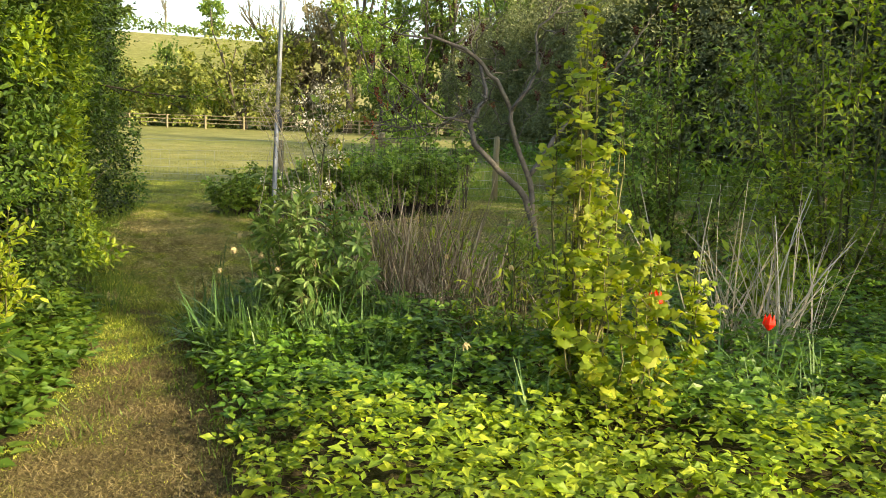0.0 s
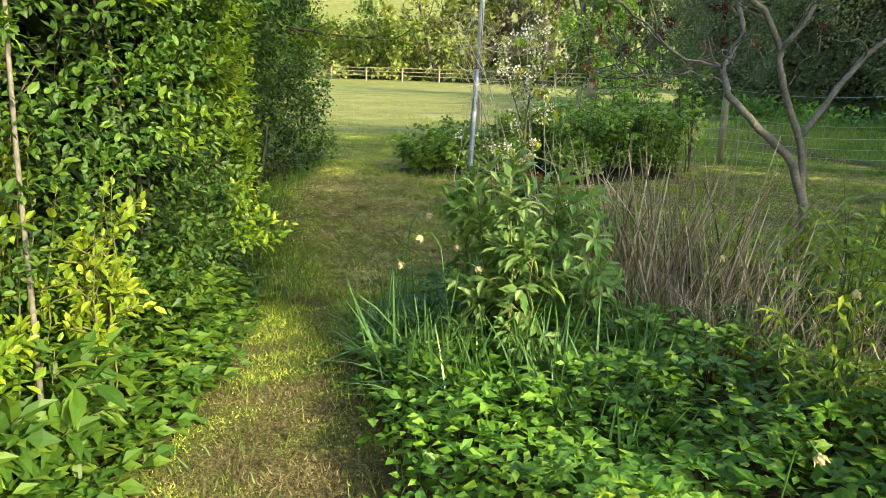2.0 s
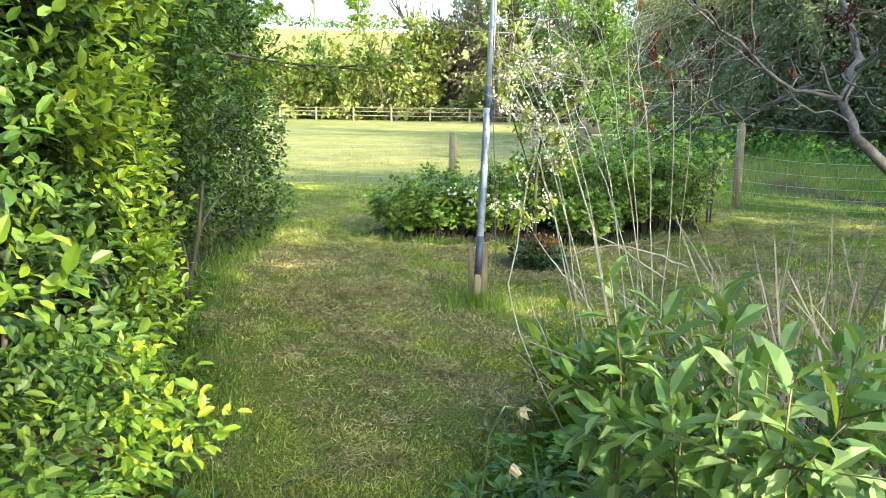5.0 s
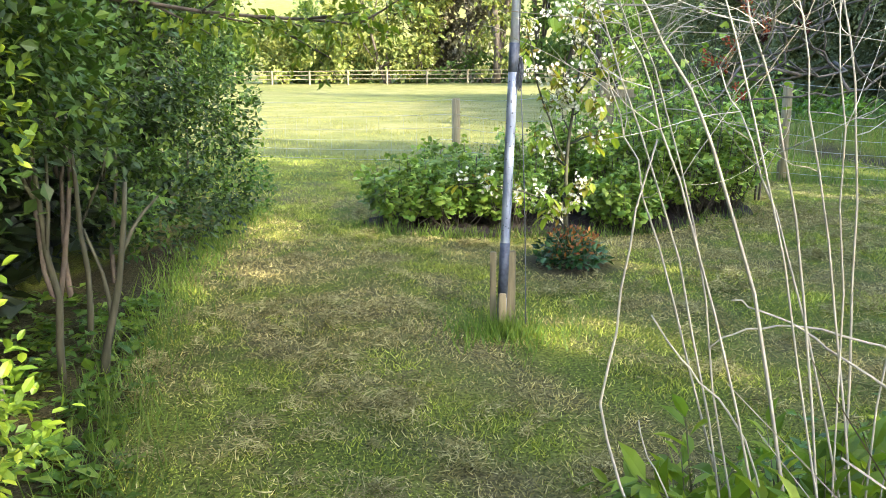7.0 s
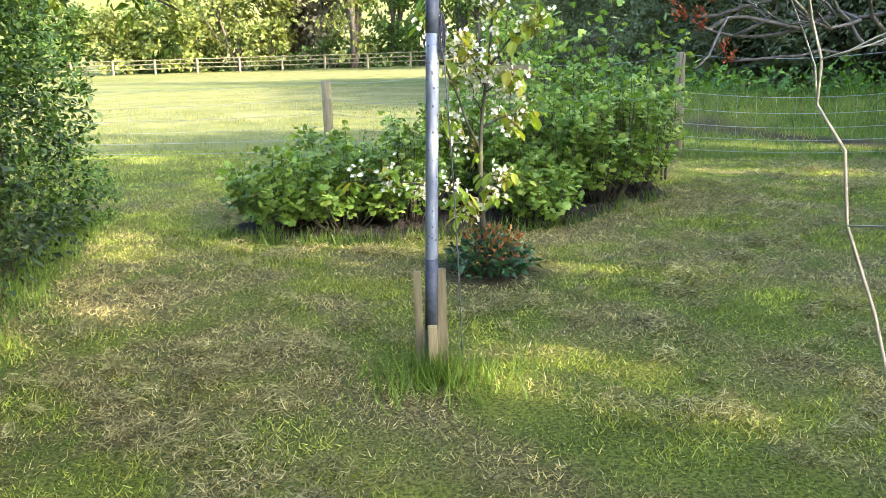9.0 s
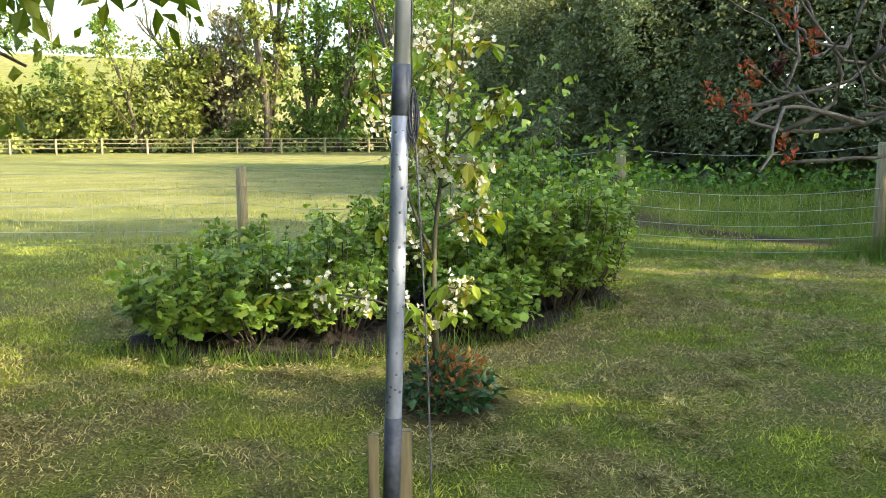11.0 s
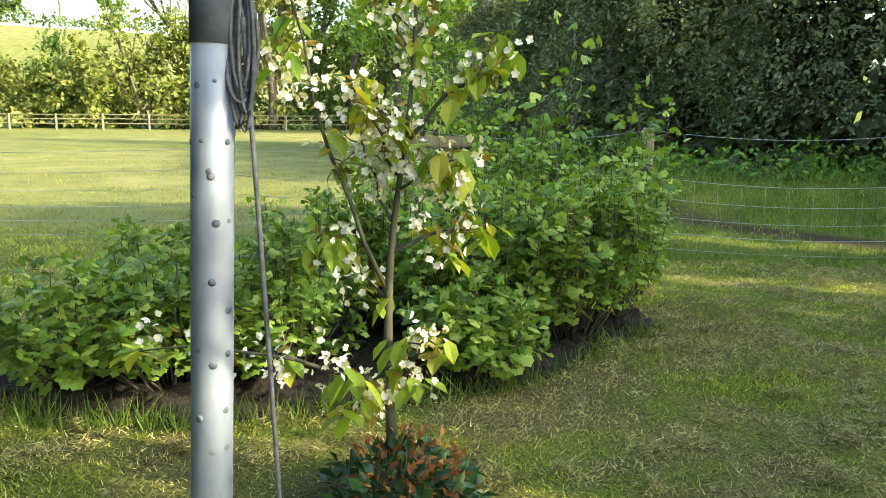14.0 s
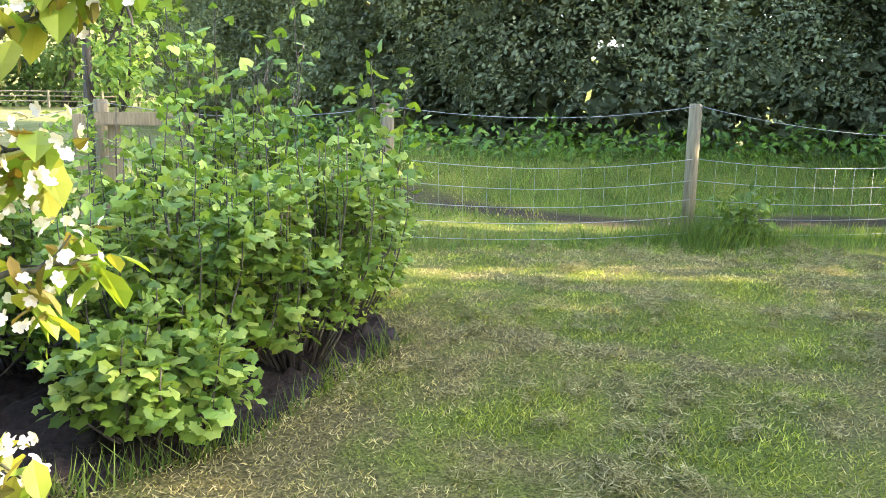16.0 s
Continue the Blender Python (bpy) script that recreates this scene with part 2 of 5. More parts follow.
def lobed(lobes=5):
    v, f = [(0, 0.35, 0.05)], []
    k = lobes * 2 + 1
    for i in range(k):
        a = math.radians(-150 + 300 * i / (k - 1))
        r = 0.58 if i % 2 else 0.45
        if i in (0, k - 1):
            r = 0.36
        v.append((r * math.sin(a), 0.35 + r * math.cos(a) * 1.02, -0.12 * r))
    for i in range(1, k):
        f.append((0, i + 1, i))
    return shape(v, f)


LOBED = lobed()
LOBED_SMALL = lobed(3)


def strap(width, bend, segs=4):
    v, f = [], []
    for i in range(segs + 1):
        t = i / segs
        w = width * (1 - t ** 2.2) * 0.5 + 0.002
        y, z = t * (1 - 0.25 * bend * t), -bend * t * t * 0.6
        v += [(-w, y, z), (w, y, z)]
    for i in range(segs):
        a = 2 * i
        f += [(a, a + 1, a + 3), (a, a + 3, a + 2)]
    return shape(v, f)


def tubes(paths, sides=6, slim=False):
    """Tapered tubes along polylines [(points, radii), ...]."""
    out = []
    for pts, rad in paths:
        pts = np.asarray(pts, dtype=float)
        n = len(pts)
        ang_n = 3 if np.max(rad) < 0.011 and sides < 7 and slim else sides
        tang = unit(np.gradient(pts, axis=0))
        ref = np.where(np.abs(tang[:, 2:3]) > 0.9, np.array([[1.0, 0, 0]]), np.array([[0, 0, 1.0]]))
        a = unit(np.cross(tang, ref))
        b = np.cross(tang, a)
        ang = np.arange(ang_n) * 2 * math.pi / ang_n
        rad = np.broadcast_to(np.asarray(rad, dtype=float), (n,))
        v = pts[:, None] + rad[:, None, None] * (np.cos(ang)[None, :, None] * a[:, None] + np.sin(ang)[None, :, None] * b[:, None])
        f = []
        for i in range(n - 1):
            for j in range(ang_n):
                q, w = i * ang_n + j, i * ang_n + (j + 1) % ang_n
                f += [(q, w, w + ang_n), (q, w + ang_n, q + ang_n)]
        v = v.reshape(-1, 3)
        k = len(v)
        v = np.concatenate([v, pts[:1], pts[-1:]])
        for j in range(ang_n):
            f += [(k, (j + 1) % ang_n, j), (k + 1, k - ang_n + j, k - ang_n + (j + 1) % ang_n)]
        out.append((v, np.array(f)))
    return merge(out)


def grow(rng, start, way, length, radius, levels, spread=0.7, wobble=0.18, up=0.15, kids=3, ratio=0.62, segs=6, first=0.35):
    """A branching stem: polylines with radii, and the points along its outer shoots."""
    paths, tips = [], []

    def shoot(p, d, ln, r, lev):
        pts, cur, dd = [p], np.array(p, dtype=float), unit(np.array(d, dtype=float))
        for i in range(segs):
            dd = unit(dd + rng.normal(0, wobble, 3) + np.array([0, 0, up * 0.3]))
            cur = cur + dd * ln / segs
            pts.append(cur.copy())
        pts = np.array(pts)
        paths.append((pts, np.linspace(r, r * 0.45, segs + 1)))
        if lev <= 1:
            tips.extend([(pts[i], dd) for i in range(max(1, segs // 3), segs + 1)])
        if lev > 0:
            for k in range(kids):
                t = first + (1 - first) * (k + rng.random()) / kids
                i = min(segs, max(1, int(round(t * segs))))
                side = unit(rng.normal(0, 1, 3))
                nd = unit(dd * 0.8 + side * spread + np.array([0, 0, up]))
                shoot(pts[i], nd, ln * ratio * (0.75 + 0.5 * rng.random()), r * 0.55, lev - 1)

    shoot(np.array(start, dtype=float), way, length, radius, levels)
    return paths, tips


def thing(name, x, y, z, label, category, group="", kind=""):
    ob = new(name)
    ob.location = (x, y, z)
    return tagged(ob, label, category, group, kind)


def part(name, parent, v, f, mat, smooth=False, label="", kind=""):
    ob = new(name, soup(name, np.asarray(v) - np.array(parent.location)[None], f, mat, smooth))
    ob.parent = parent
    return tagged(ob, label, kind=kind)


def lone(name, v, f, mat, label, category, kind="", smooth=False, group=""):
    return tagged(new(name, soup(name, v, f, mat, smooth)), label, category, group, kind)


def jit(rng, n, s=1.0):
    return rng.normal(0, s, (n, 3))


def wave(x, y, s, k=0.0):
    """A smooth, uneven field between about -1 and 1 at the scale s."""
    return (np.sin(x / s * 2.1 + k) * np.cos(y / s * 1.7 - 1.3 * k) + np.sin((x + y) / s * 1.3 + 2.2 + k) + np.cos((x * 0.6 - y) / s * 2.9 + 0.7 * k) * 0.7) / 2.2


def height(x, y):
    """The ground's height."""
    x, y = np.asarray(x, dtype=float), np.asarray(y, dtype=float)
    h = 0.012 * wave(x, y, 0.5) + 0.015 * wave(x, y, 1.7, 2)
    far = np.clip((y - 17) / 51, 0, 1)
    h = h + 0.25 * far ** 1.3
    hill = np.clip((y - 76) / 150, 0, 1)
    h = h + (19 - 0.05 * x) * hill * hill * (3 - 2 * hill)
    bank = np.clip(1 - np.abs((x - 3.3) * 0.34 + (y - 19.6) * 0.94) / 2.2, 0, 1) * np.clip((x + 1) / 3, 0, 1) * np.clip((40 - y) / 10, 0, 1)
    return h + 0.45 * bank * bank * (3 - 2 * bank)


PATHLINE = np.array([(-0.3, -3.0), (-0.75, 1.5), (-1.0, 3.6), (-1.4, 5.0), (-2.0, 6.6)])


def seg_dist(x, y, line):
    best = np.full(np.shape(x), 1e9)
    for a, b in zip(line[:-1], line[1:]):
        ab = b - a
        t = np.clip(((x - a[0]) * ab[0] + (y - a[1]) * ab[1]) / (ab @ ab), 0, 1)
        best = np.minimum(best, np.hypot(x - a[0] - t * ab[0], y - a[1] - t * ab[1]))
    return best


def dryness(x, y):
    """How straw-coloured the turf is, 0 to 1."""
    path = np.clip(0.95 + 0.3 * wave(x, y, 0.3, 2) - seg_dist(x, y, PATHLINE) / 0.75, 0, 1) * np.clip((5.3 - y) / 1.5, 0.12, 1) * np.clip((6.6 - y) / 0.6, 0, 1)
    u, v = x + 0.22 * wave(x, y, 0.4, 6) + 0.07 * wave(x, y, 0.13, 1), y + 0.2 * wave(x, y, 0.37, 9)
    lawn = np.clip(0.2 + 0.2 * np.clip((y - 8) / 3, 0, 1) + 0.8 * wave(u, v, 0.2, 1) + 0.45 * wave(u, v, 0.5, 3) + 0.5 * wave(u, v, 1.05, 4), 0, 1) * 0.85 * np.clip((17 - y) / 3, 0, 1)
    strip = np.clip(1 - np.abs(y - 13.6 - 0.12 * x) / 0.5, 0, 1) * np.clip((-3.2 - x) / 0.6, 0, 1) * 0.7
    return np.clip(path + lawn + strip, 0, 1)


def hay(x, y):
    """How pale the grazed turf of the pasture and the hill is, 0 to 1."""
    field = np.clip((y - 15.5) / 5, 0, 1) * np.clip((2.5 - x) / 3, 0, 1)
    return field * np.clip(0.6 + 0.4 * wave(x * 0.25, y, 2.6, 3) + 0.3 * wave(x * 0.3, y, 7.0, 1), 0.05, 1)


# ---- ground ----
def ground_axis(fine_a, fine_b, step, lo, hi):
    mid = list(np.arange(fine_a, fine_b + 1e-6, step))
    up, d = [mid[-1]], step
    while up[-1] < hi:
        d *= 1.28
        up.append(up[-1] + d)
    down, d = [mid[0]], step
    while down[-1] > lo:
        d *= 1.28
        down.append(down[-1] - d)
    return np.array(down[:0:-1] + mid + up[1:])


def ground_material():
    m, n, l, p = material("turf")
    at = n.new("ShaderNodeAttribute")
    at.attribute_name = "dry"
    so = n.new("ShaderNodeAttribute")
    so.attribute_name = "bare"
    fine = noise_tex(n, l, 30, 6, 0.7)
    mid = noise_tex(n, l, 1.1, 5, 0.6)
    green = ramp(n, [(0.3, (0.11, 0.15, 0.022)), (0.5, (0.18, 0.225, 0.032)), (0.72, (0.29, 0.30, 0.05))])
    l.new(mid.outputs["Fac"], green.inputs[0])
    dry = ramp(n, [(0.3, (0.10, 0.075, 0.03)), (0.5, (0.20, 0.162, 0.064)), (0.7, (0.34, 0.29, 0.13))])
    l.new(fine.outputs["Fac"], dry.inputs[0])
    add = n.new("ShaderNodeMath")
    add.operation = "MULTIPLY_ADD"
    add.inputs[1].default_value, add.inputs[2].default_value = 0.7, -0.35
    l.new(fine.outputs["Fac"], add.inputs[0])
    s = n.new("ShaderNodeMath")
    s.operation, s.use_clamp = "ADD", True
    l.new(add.outputs[0], s.inputs[0])
    l.new(at.outputs["Fac"], s.inputs[1])
    mx = n.new("ShaderNodeMixRGB")
    l.new(s.outputs[0], mx.inputs[0])
    l.new(green.outputs[0], mx.inputs[1])
    l.new(dry.outputs[0], mx.inputs[2])
    soil = ramp(n, [(0.35, (0.035, 0.025, 0.016)), (0.65, (0.11, 0.08, 0.058))])
    l.new(fine.outputs["Fac"], soil.inputs[0])
    mx2 = n.new("ShaderNodeMixRGB")
    l.new(so.outputs["Fac"], mx2.inputs[0])
    l.new(mx.outputs[0], mx2.inputs[1])
    l.new(soil.outputs[0], mx2.inputs[2])
    # dark thatch between the blades
    gap = ramp(n, [(0.38, (0.22, 0.22, 0.22)), (0.62, (1, 1, 1))])
    tiny = noise_tex(n, l, 75, 3, 0.6)
    l.new(tiny.outputs["Fac"], gap.inputs[0])
    mx3 = n.new("ShaderNodeMixRGB")
    mx3.blend_type = "MULTIPLY"
    mx3.inputs[0].default_value = 0.85
    l.new(mx2.outputs[0], mx3.inputs[1])
    l.new(gap.outputs[0], mx3.inputs[2])
    ha = n.new("ShaderNodeAttribute")
    ha.attribute_name = "hay"
    pale = ramp(n, [(0.3, (0.155, 0.155, 0.042)), (0.5, (0.245, 0.23, 0.082)), (0.7, (0.36, 0.33, 0.15))])
    wide = noise_tex(n, l, 0.55, 8, 0.72)
    l.new(wide.outputs["Fac"], pale.inputs[0])
    mx4 = n.new("ShaderNodeMixRGB")
    l.new(ha.outputs["Fac"], mx4.inputs[0])
    l.new(mx3.outputs[0], mx4.inputs[1])
    l.new(pale.outputs[0], mx4.inputs[2])
    l.new(mx4.outputs[0], p.inputs["Base Color"])
    p.inputs["Roughness"].default_value = 0.95
    p.inputs["Specular IOR Level"].default_value = 0.15
    b = n.new("ShaderNodeBump")
    b.inputs["Strength"].default_value, b.inputs["Distance"].default_value = 0.7, 0.03
    l.new(fine.outputs["Fac"], b.inputs["Height"])
    l.new(b.outputs[0], p.inputs["Normal"])
    return m


BED = np.array([(-3.6, 11.65), (-3.1, 11.4), (-2.4, 11.32), (-1.63, 11.55), (-0.93, 11.84), (0.0, 12.8), (0.05, 13.3), (-0.4, 14.1), (-2.0, 13.9), (-3.4, 12.9)])


def inside(x, y, poly):
    r = np.zeros(np.shape(x), dtype=bool)
    for (x1, y1), (x2, y2) in zip(poly, np.roll(poly, -1, axis=0)):
        c = ((y1 > y) != (y2 > y)) & (x < (x2 - x1) * (y - y1) / (y2 - y1 + 1e-12) + x1)
        r ^= c
    return r


def border(x, y):
    """True inside the planted borders on either side of the path."""
    right = (x > np.interp(y, [0, 3.0, 4.1, 4.6, 5.4, 6.4, 7.4], [-0.2, -0.52, -0.98, -1.25, -1.6, -1.22, -0.85])) & (y < 7.6 + 0.1 * x) & (y > 1.2)
    left = (x < np.interp(y, [0, 3.0, 4.6, 5.6, 6.8, 7.9, 9.8, 12.2, 12.6], [-1.35, -1.6, -1.92, -2.3, -2.9, -3.5, -4.25, -4.9, -9])) & (y < 12.6)
    return right, left


TRACK = np.array([(1.9, 18.3), (2.8, 16.8), (3.4, 16.05), (4.4, 15.75), (5.8, 15.35), (7.5, 14.6)])


def build_ground():
    xs = ground_axis(-5.5, 5.5, 0.13, -900, 900)
    ys = ground_axis(2.0, 17.0, 0.13, -300, 1500)
    X, Y = np.meshgrid(xs, ys)
    Z = height(X, Y)
    right, left = border(X, Y)
    Z = Z - 0.03 * inside(X, Y, BED)
    nx, ny = len(xs), len(ys)
    i = np.arange((ny - 1) * (nx - 1))
    a = (i // (nx - 1)) * nx + i % (nx - 1)
    f = np.concatenate([np.stack([a, a + 1, a + nx + 1], 1), np.stack([a, a + nx + 1, a + nx], 1)])
    ob = tagged(new("ground", soup("ground", np.stack([X, Y, Z], -1).reshape(-1, 3), f, ground_material(), True)),
                "mown lawn, trodden straw-brown path and rising green pasture", "ground", kind="structure")
    at = ob.data.attributes.new("dry", "FLOAT", "POINT")
    at.data.foreach_set("value", dryness(X, Y).ravel().astype(np.float32))
    at = ob.data.attributes.new("hay", "FLOAT", "POINT")
    at.data.foreach_set("value", hay(X, Y).ravel().astype(np.float32))
    bare = ((right & (X < 1.2 + 0.75 * Y) & (X < 4.6) & (Y > 1.75)) | (left & (X > -4.9) & (Y > 1.75))) * 0.8 + inside(X, Y, BED) * 1.0
    track = np.clip(1.6 - seg_dist(X, Y, TRACK) / 0.3, 0, 1)
    ring = np.clip(1.4 - np.hypot(X + 1.62, Y - 10.55) / 0.42, 0, 1)
    bank = np.clip((Y - 19.4 + 0.36 * (X - 3.3)) / 1, 0, 1) * np.clip((X + 0.5) / 1.5, 0, 1) * np.clip((34 - Y) / 6, 0, 1) * 0.6
    at = ob.data.attributes.new("bare", "FLOAT", "POINT")
    at.data.foreach_set("value", np.clip(bare + track * 0.9 + ring + bank, 0, 1).ravel().astype(np.float32))


build_ground()


def blades(name, rng, x, y, h, w, mat, label, lean=0.35, kind="stuff", z=None):
    n = len(x)
    p = np.stack([x, y, height(x, y) - 0.004 if z is None else z], 1)
    d = np.stack([rng.normal(0, lean, n), rng.normal(0, lean, n), np.ones(n)], 1)
    v, f = np.empty((n, 3, 3)), np.arange(3 * n).reshape(n, 3)
    side = unit(np.cross(unit(d), jit(rng, n)))
    v[:, 0], v[:, 1] = p - side * (w / 2)[:, None], p + side * (w / 2)[:, None]
    v[:, 2] = p + unit(d) * h[:, None]
    return lone(name, v.reshape(-1, 3), f, mat, label, "grass", kind)


def lawn():
    rng = np.random.default_rng(11)
    n = 640000
    x, y = rng.uniform(-4.7, 4.4, n), 2.6 + 12.6 * rng.random(n) ** 1.3
    x[:60000] = rng.uniform(-2.4, -0.2, 60000)
    y[:60000] = rng.uniform(2.6, 6.5, 60000)
    r, l = border(x, y)
    keep = ~(r | l | inside(x, y, BED)) & (x > -3.8 - 0.30 * (y - 7)) & (np.hypot(x + 1.6, y - 10.55) > 0.36)
    x, y = x[keep], y[keep]
    dry = dryness(x, y)
    is_dry = rng.random(len(x)) < 0.06 + dry * 0.86
    lush = wave(x + 0.1 * wave(x, y, 0.2), y, 0.42, 7) + 0.6 * wave(x, y, 0.13, 3) - 1.1 * dry
    h = (0.012 + 0.024 * rng.random(len(x)) ** 1.8) * (1 + 0.75 * np.clip(lush, -0.7, 1.3))
    g = ~is_dry
    blades("lawn_grass", rng, x[g], y[g], h[g], 0.0042 + 0.004 * rng.random(g.sum()), M_LAWN, "short mown green grass of the lawn", 0.8)
    for name, sel, mat, label in (("dry_lawn_grass", is_dry & (y > 6.0), M_DRYBLADE, "dry straw-coloured mown grass on the lawn"),
                                  ("trodden_grass", is_dry & (y <= 6.0), M_TRODDEN, "brown trodden dead grass on the path")):
        blades(name, rng, x[sel], y[sel], 0.016 + 0.028 * rng.random(sel.sum()), 0.004 + 0.003 * rng.random(sel.sum()), mat, label, 1.5)
    # tall fringes at hedge, pole, fence and borders
    px, py = [], []
    hx = 12.3 - 9.0 * rng.random(4500) ** 1.4
    edge = np.interp(hx, [3.0, 4.6, 5.6, 6.8, 7.9, 9.8, 12.2], [-1.35, -1.75, -2.2, -2.85, -3.5, -4.25, -4.9])
    px.append(edge + rng.normal(0.0, 0.13, 4500)); py.append(hx)
    a, rr = rng.uniform(0, 6.3, 800), np.abs(rng.normal(0, 0.17, 800))
    px.append(-1.88 + rr * np.cos(a) * 1.35); py.append(8.84 + rr * np.sin(a))
    fx = rng.uniform(-1.0, 7.0, 3500)
    px.append(fx); py.append(15.55 - 0.22 * fx + rng.normal(0, 0.15, 3500))
    fx = rng.uniform(3.0, 7.0, 1400)
    px.append(fx); py.append(15.3 - 0.22 * fx + rng.normal(0, 0.3, 1400))
    by = rng.uniform(3, 7.4, 4000)
    px.append(np.interp(by, [3.0, 4.1, 4.6, 5.4, 6.4, 7.4], [-0.52, -0.98, -1.25, -1.6, -1.22, -0.85]) + rng.normal(0.02, 0.12, 4000)); py.append(by)
    bt = rng.uniform(0, 5, 1300)
    bx, byy = np.interp(bt, range(6), BED[:6, 0]), np.interp(bt, range(6), BED[:6, 1])
    px.append(bx + rng.normal(0, 0.04, 1300)); py.append(byy - 0.03 + rng.normal(0, 0.04, 1300))
    x, y = np.concatenate(px), np.concatenate(py)
    keep = (y > 5.6) | (rng.random(len(x)) < 0.3)
    x, y = x[keep], y[keep]
    blades("long_grass", rng, x, y, (0.06 + 0.13 * rng.random(len(x)) ** 1.5) * np.where(y < 5.6, 0.6, 1.0), 0.005 + 0.004 * rng.random(len(x)), M_LUSH, "longer unmown green grass along hedge, pole and fence", 0.35)
    fx = np.concatenate([rng.uniform(1.6, 6.5, 3200), rng.normal(3.45, 0.4, 1500)])
    fy = 15.45 - 0.21 * fx + rng.normal(0, 0.2, len(fx))
    tuft = np.clip(0.3 + 0.8 * wave(fx, fy, 0.5, 2), 0.05, 1.0) * np.where(fx > 2.9, 1, 0.4) + np.exp(-((fx - 3.45) / 0.4) ** 2) * 0.7
    kp = rng.random(len(fx)) < tuft
    fx, fy, tuft = fx[kp], fy[kp], np.clip(tuft[kp], 0.3, 1.2)
    blades("fence_tussock", rng, fx, fy, (0.10 + 0.26 * rng.random(len(fx))) * tuft, np.full(len(fx), 0.008), M_LUSH, "tall dark green tussocks under the wire fence", 0.4)
    # rougher turf where the lawn runs out into the pasture
    n = 34000
    x, y = rng.uniform(-8.5, -3.4, n), rng.uniform(10.5, 17.5, n)
    r, l = border(x, y)
    keep = ~(l | inside(x, y, BED)) & (x < -3.6 - 0.25 * (y - 10.5) * (y < 13))
    x, y = x[keep], y[keep]
    blades("rough_turf", rng, x, y, 0.02 + 0.05 * rng.random(len(x)) * np.clip(0.6 + wave(x, y, 0.5, 3), 0.1, 1.4), np.full(len(x), 0.008), M_LAWN, "rough short grass between lawn and pasture", 0.7)
    # pasture grass beyond the wire
    n = 42000
    x, y = rng.uniform(-14, 3, n), 14.5 + 25 * rng.random(n) ** 1.8
    keep = (y > 15.6 - 0.22 * x) | (x < -4.5)
    blades("pasture_grass", rng, x[keep], y[keep], 0.025 + 0.065 * rng.random(keep.sum()) * np.clip(0.5 + wave(x[keep], y[keep], 0.9, 1), 0.15, 1.3), np.full(keep.sum(), 0.013), M_PASTURE, "unmown bright green pasture grass beyond the fence", 0.4)
    n = 20000
    x = rng.uniform(-0.5, 10, n)
    y = 15.9 - 0.3 * x + 7 * rng.random(n)
    keep = seg_dist(x, y, TRACK) > 0.42
    blades("bank_grass", rng, x[keep], y[keep], (0.08 + 0.16 * rng.random(keep.sum())) * np.clip((y[keep] - 16.6 + 0.3 * x[keep]) / 1.2, 0.35, 1), np.full(keep.sum(), 0.012), M_LUSH, "long green grass on the bank behind the fence", 0.4)


def clippings():
    """Heaps and swathes of drying mown grass."""
    rng = np.random.default_rng(5)
    spots = [(-2.74, 9.85, 0.13), (-2.37, 7.9, 0.25), (-2.75, 8.9, 0.16), (-2.9, 10.2, 0.2), (-2.5, 8.2, 0.2), (-3.0, 10.9, 0.18), (1.1, 11.6, 0.26), (0.6, 12.4, 0.22),
             (1.9, 12.9, 0.35), (0.3, 9.9, 0.25), (-0.3, 10.2, 0.3), (-3.4, 11.2, 0.15), (-2.2, 7.0, 0.3), (-1.2, 8.5, 0.2), (0.1, 11.0, 0.2), (2.4, 11.6, 0.3)]
    for i in range(1150):
        x, y = rng.uniform(-4, 4.5), 6.0 + 9.0 * rng.random() ** 1.15
        if wave(np.array(x), np.array(y), 0.9, 5) > -0.25:
            spots.append((x, y, rng.uniform(0.02, 0.10)))
    ps, rise = [], []
    for i, (x, y, r) in enumerate(spots):
        n = int(28 + 2000 * r)
        e = rng.normal(0, 1, (n, 2))
        a = rng.uniform(0, 3.14)
        u, w = e[:, 0] * r * 0.8, e[:, 1] * r * 0.42
        ps.append(np.stack([x + u * math.cos(a) - w * math.sin(a), y + u * math.sin(a) + w * math.cos(a), np.zeros(n)], 1))
        rise.append(np.exp(-0.5 * (e ** 2).sum(1)) * (0.035 + 0.45 * min(r, 0.14)))
    rise = np.concatenate(rise)
    p = np.concatenate(ps)
    r, l = border(p[:, 0], p[:, 1])
    ok = ~(r | l | inside(p[:, 0], p[:, 1], BED))
    p, rise = p[ok], rise[ok]
    n = len(p)
    p[:, 2] = height(p[:, 0], p[:, 1]) + 0.006 + rise * rng.random(n) ** 0.6
    d = np.stack([rng.normal(0, 1, n), rng.normal(0, 1, n), rng.normal(0.15, 0.4, n)], 1)
    v, f = scatter(strap(0.09, 0.0, 1), p, d, np.array([[0, 0, 1.0]]) + jit(rng, n, 0.8), 0.022 + 0.034 * rng.random(n))
    lone("grass_clippings", v, f, M_CLIP, "grey-green heaps of drying grass clippings on the lawn", "grass clippings", "stuff")


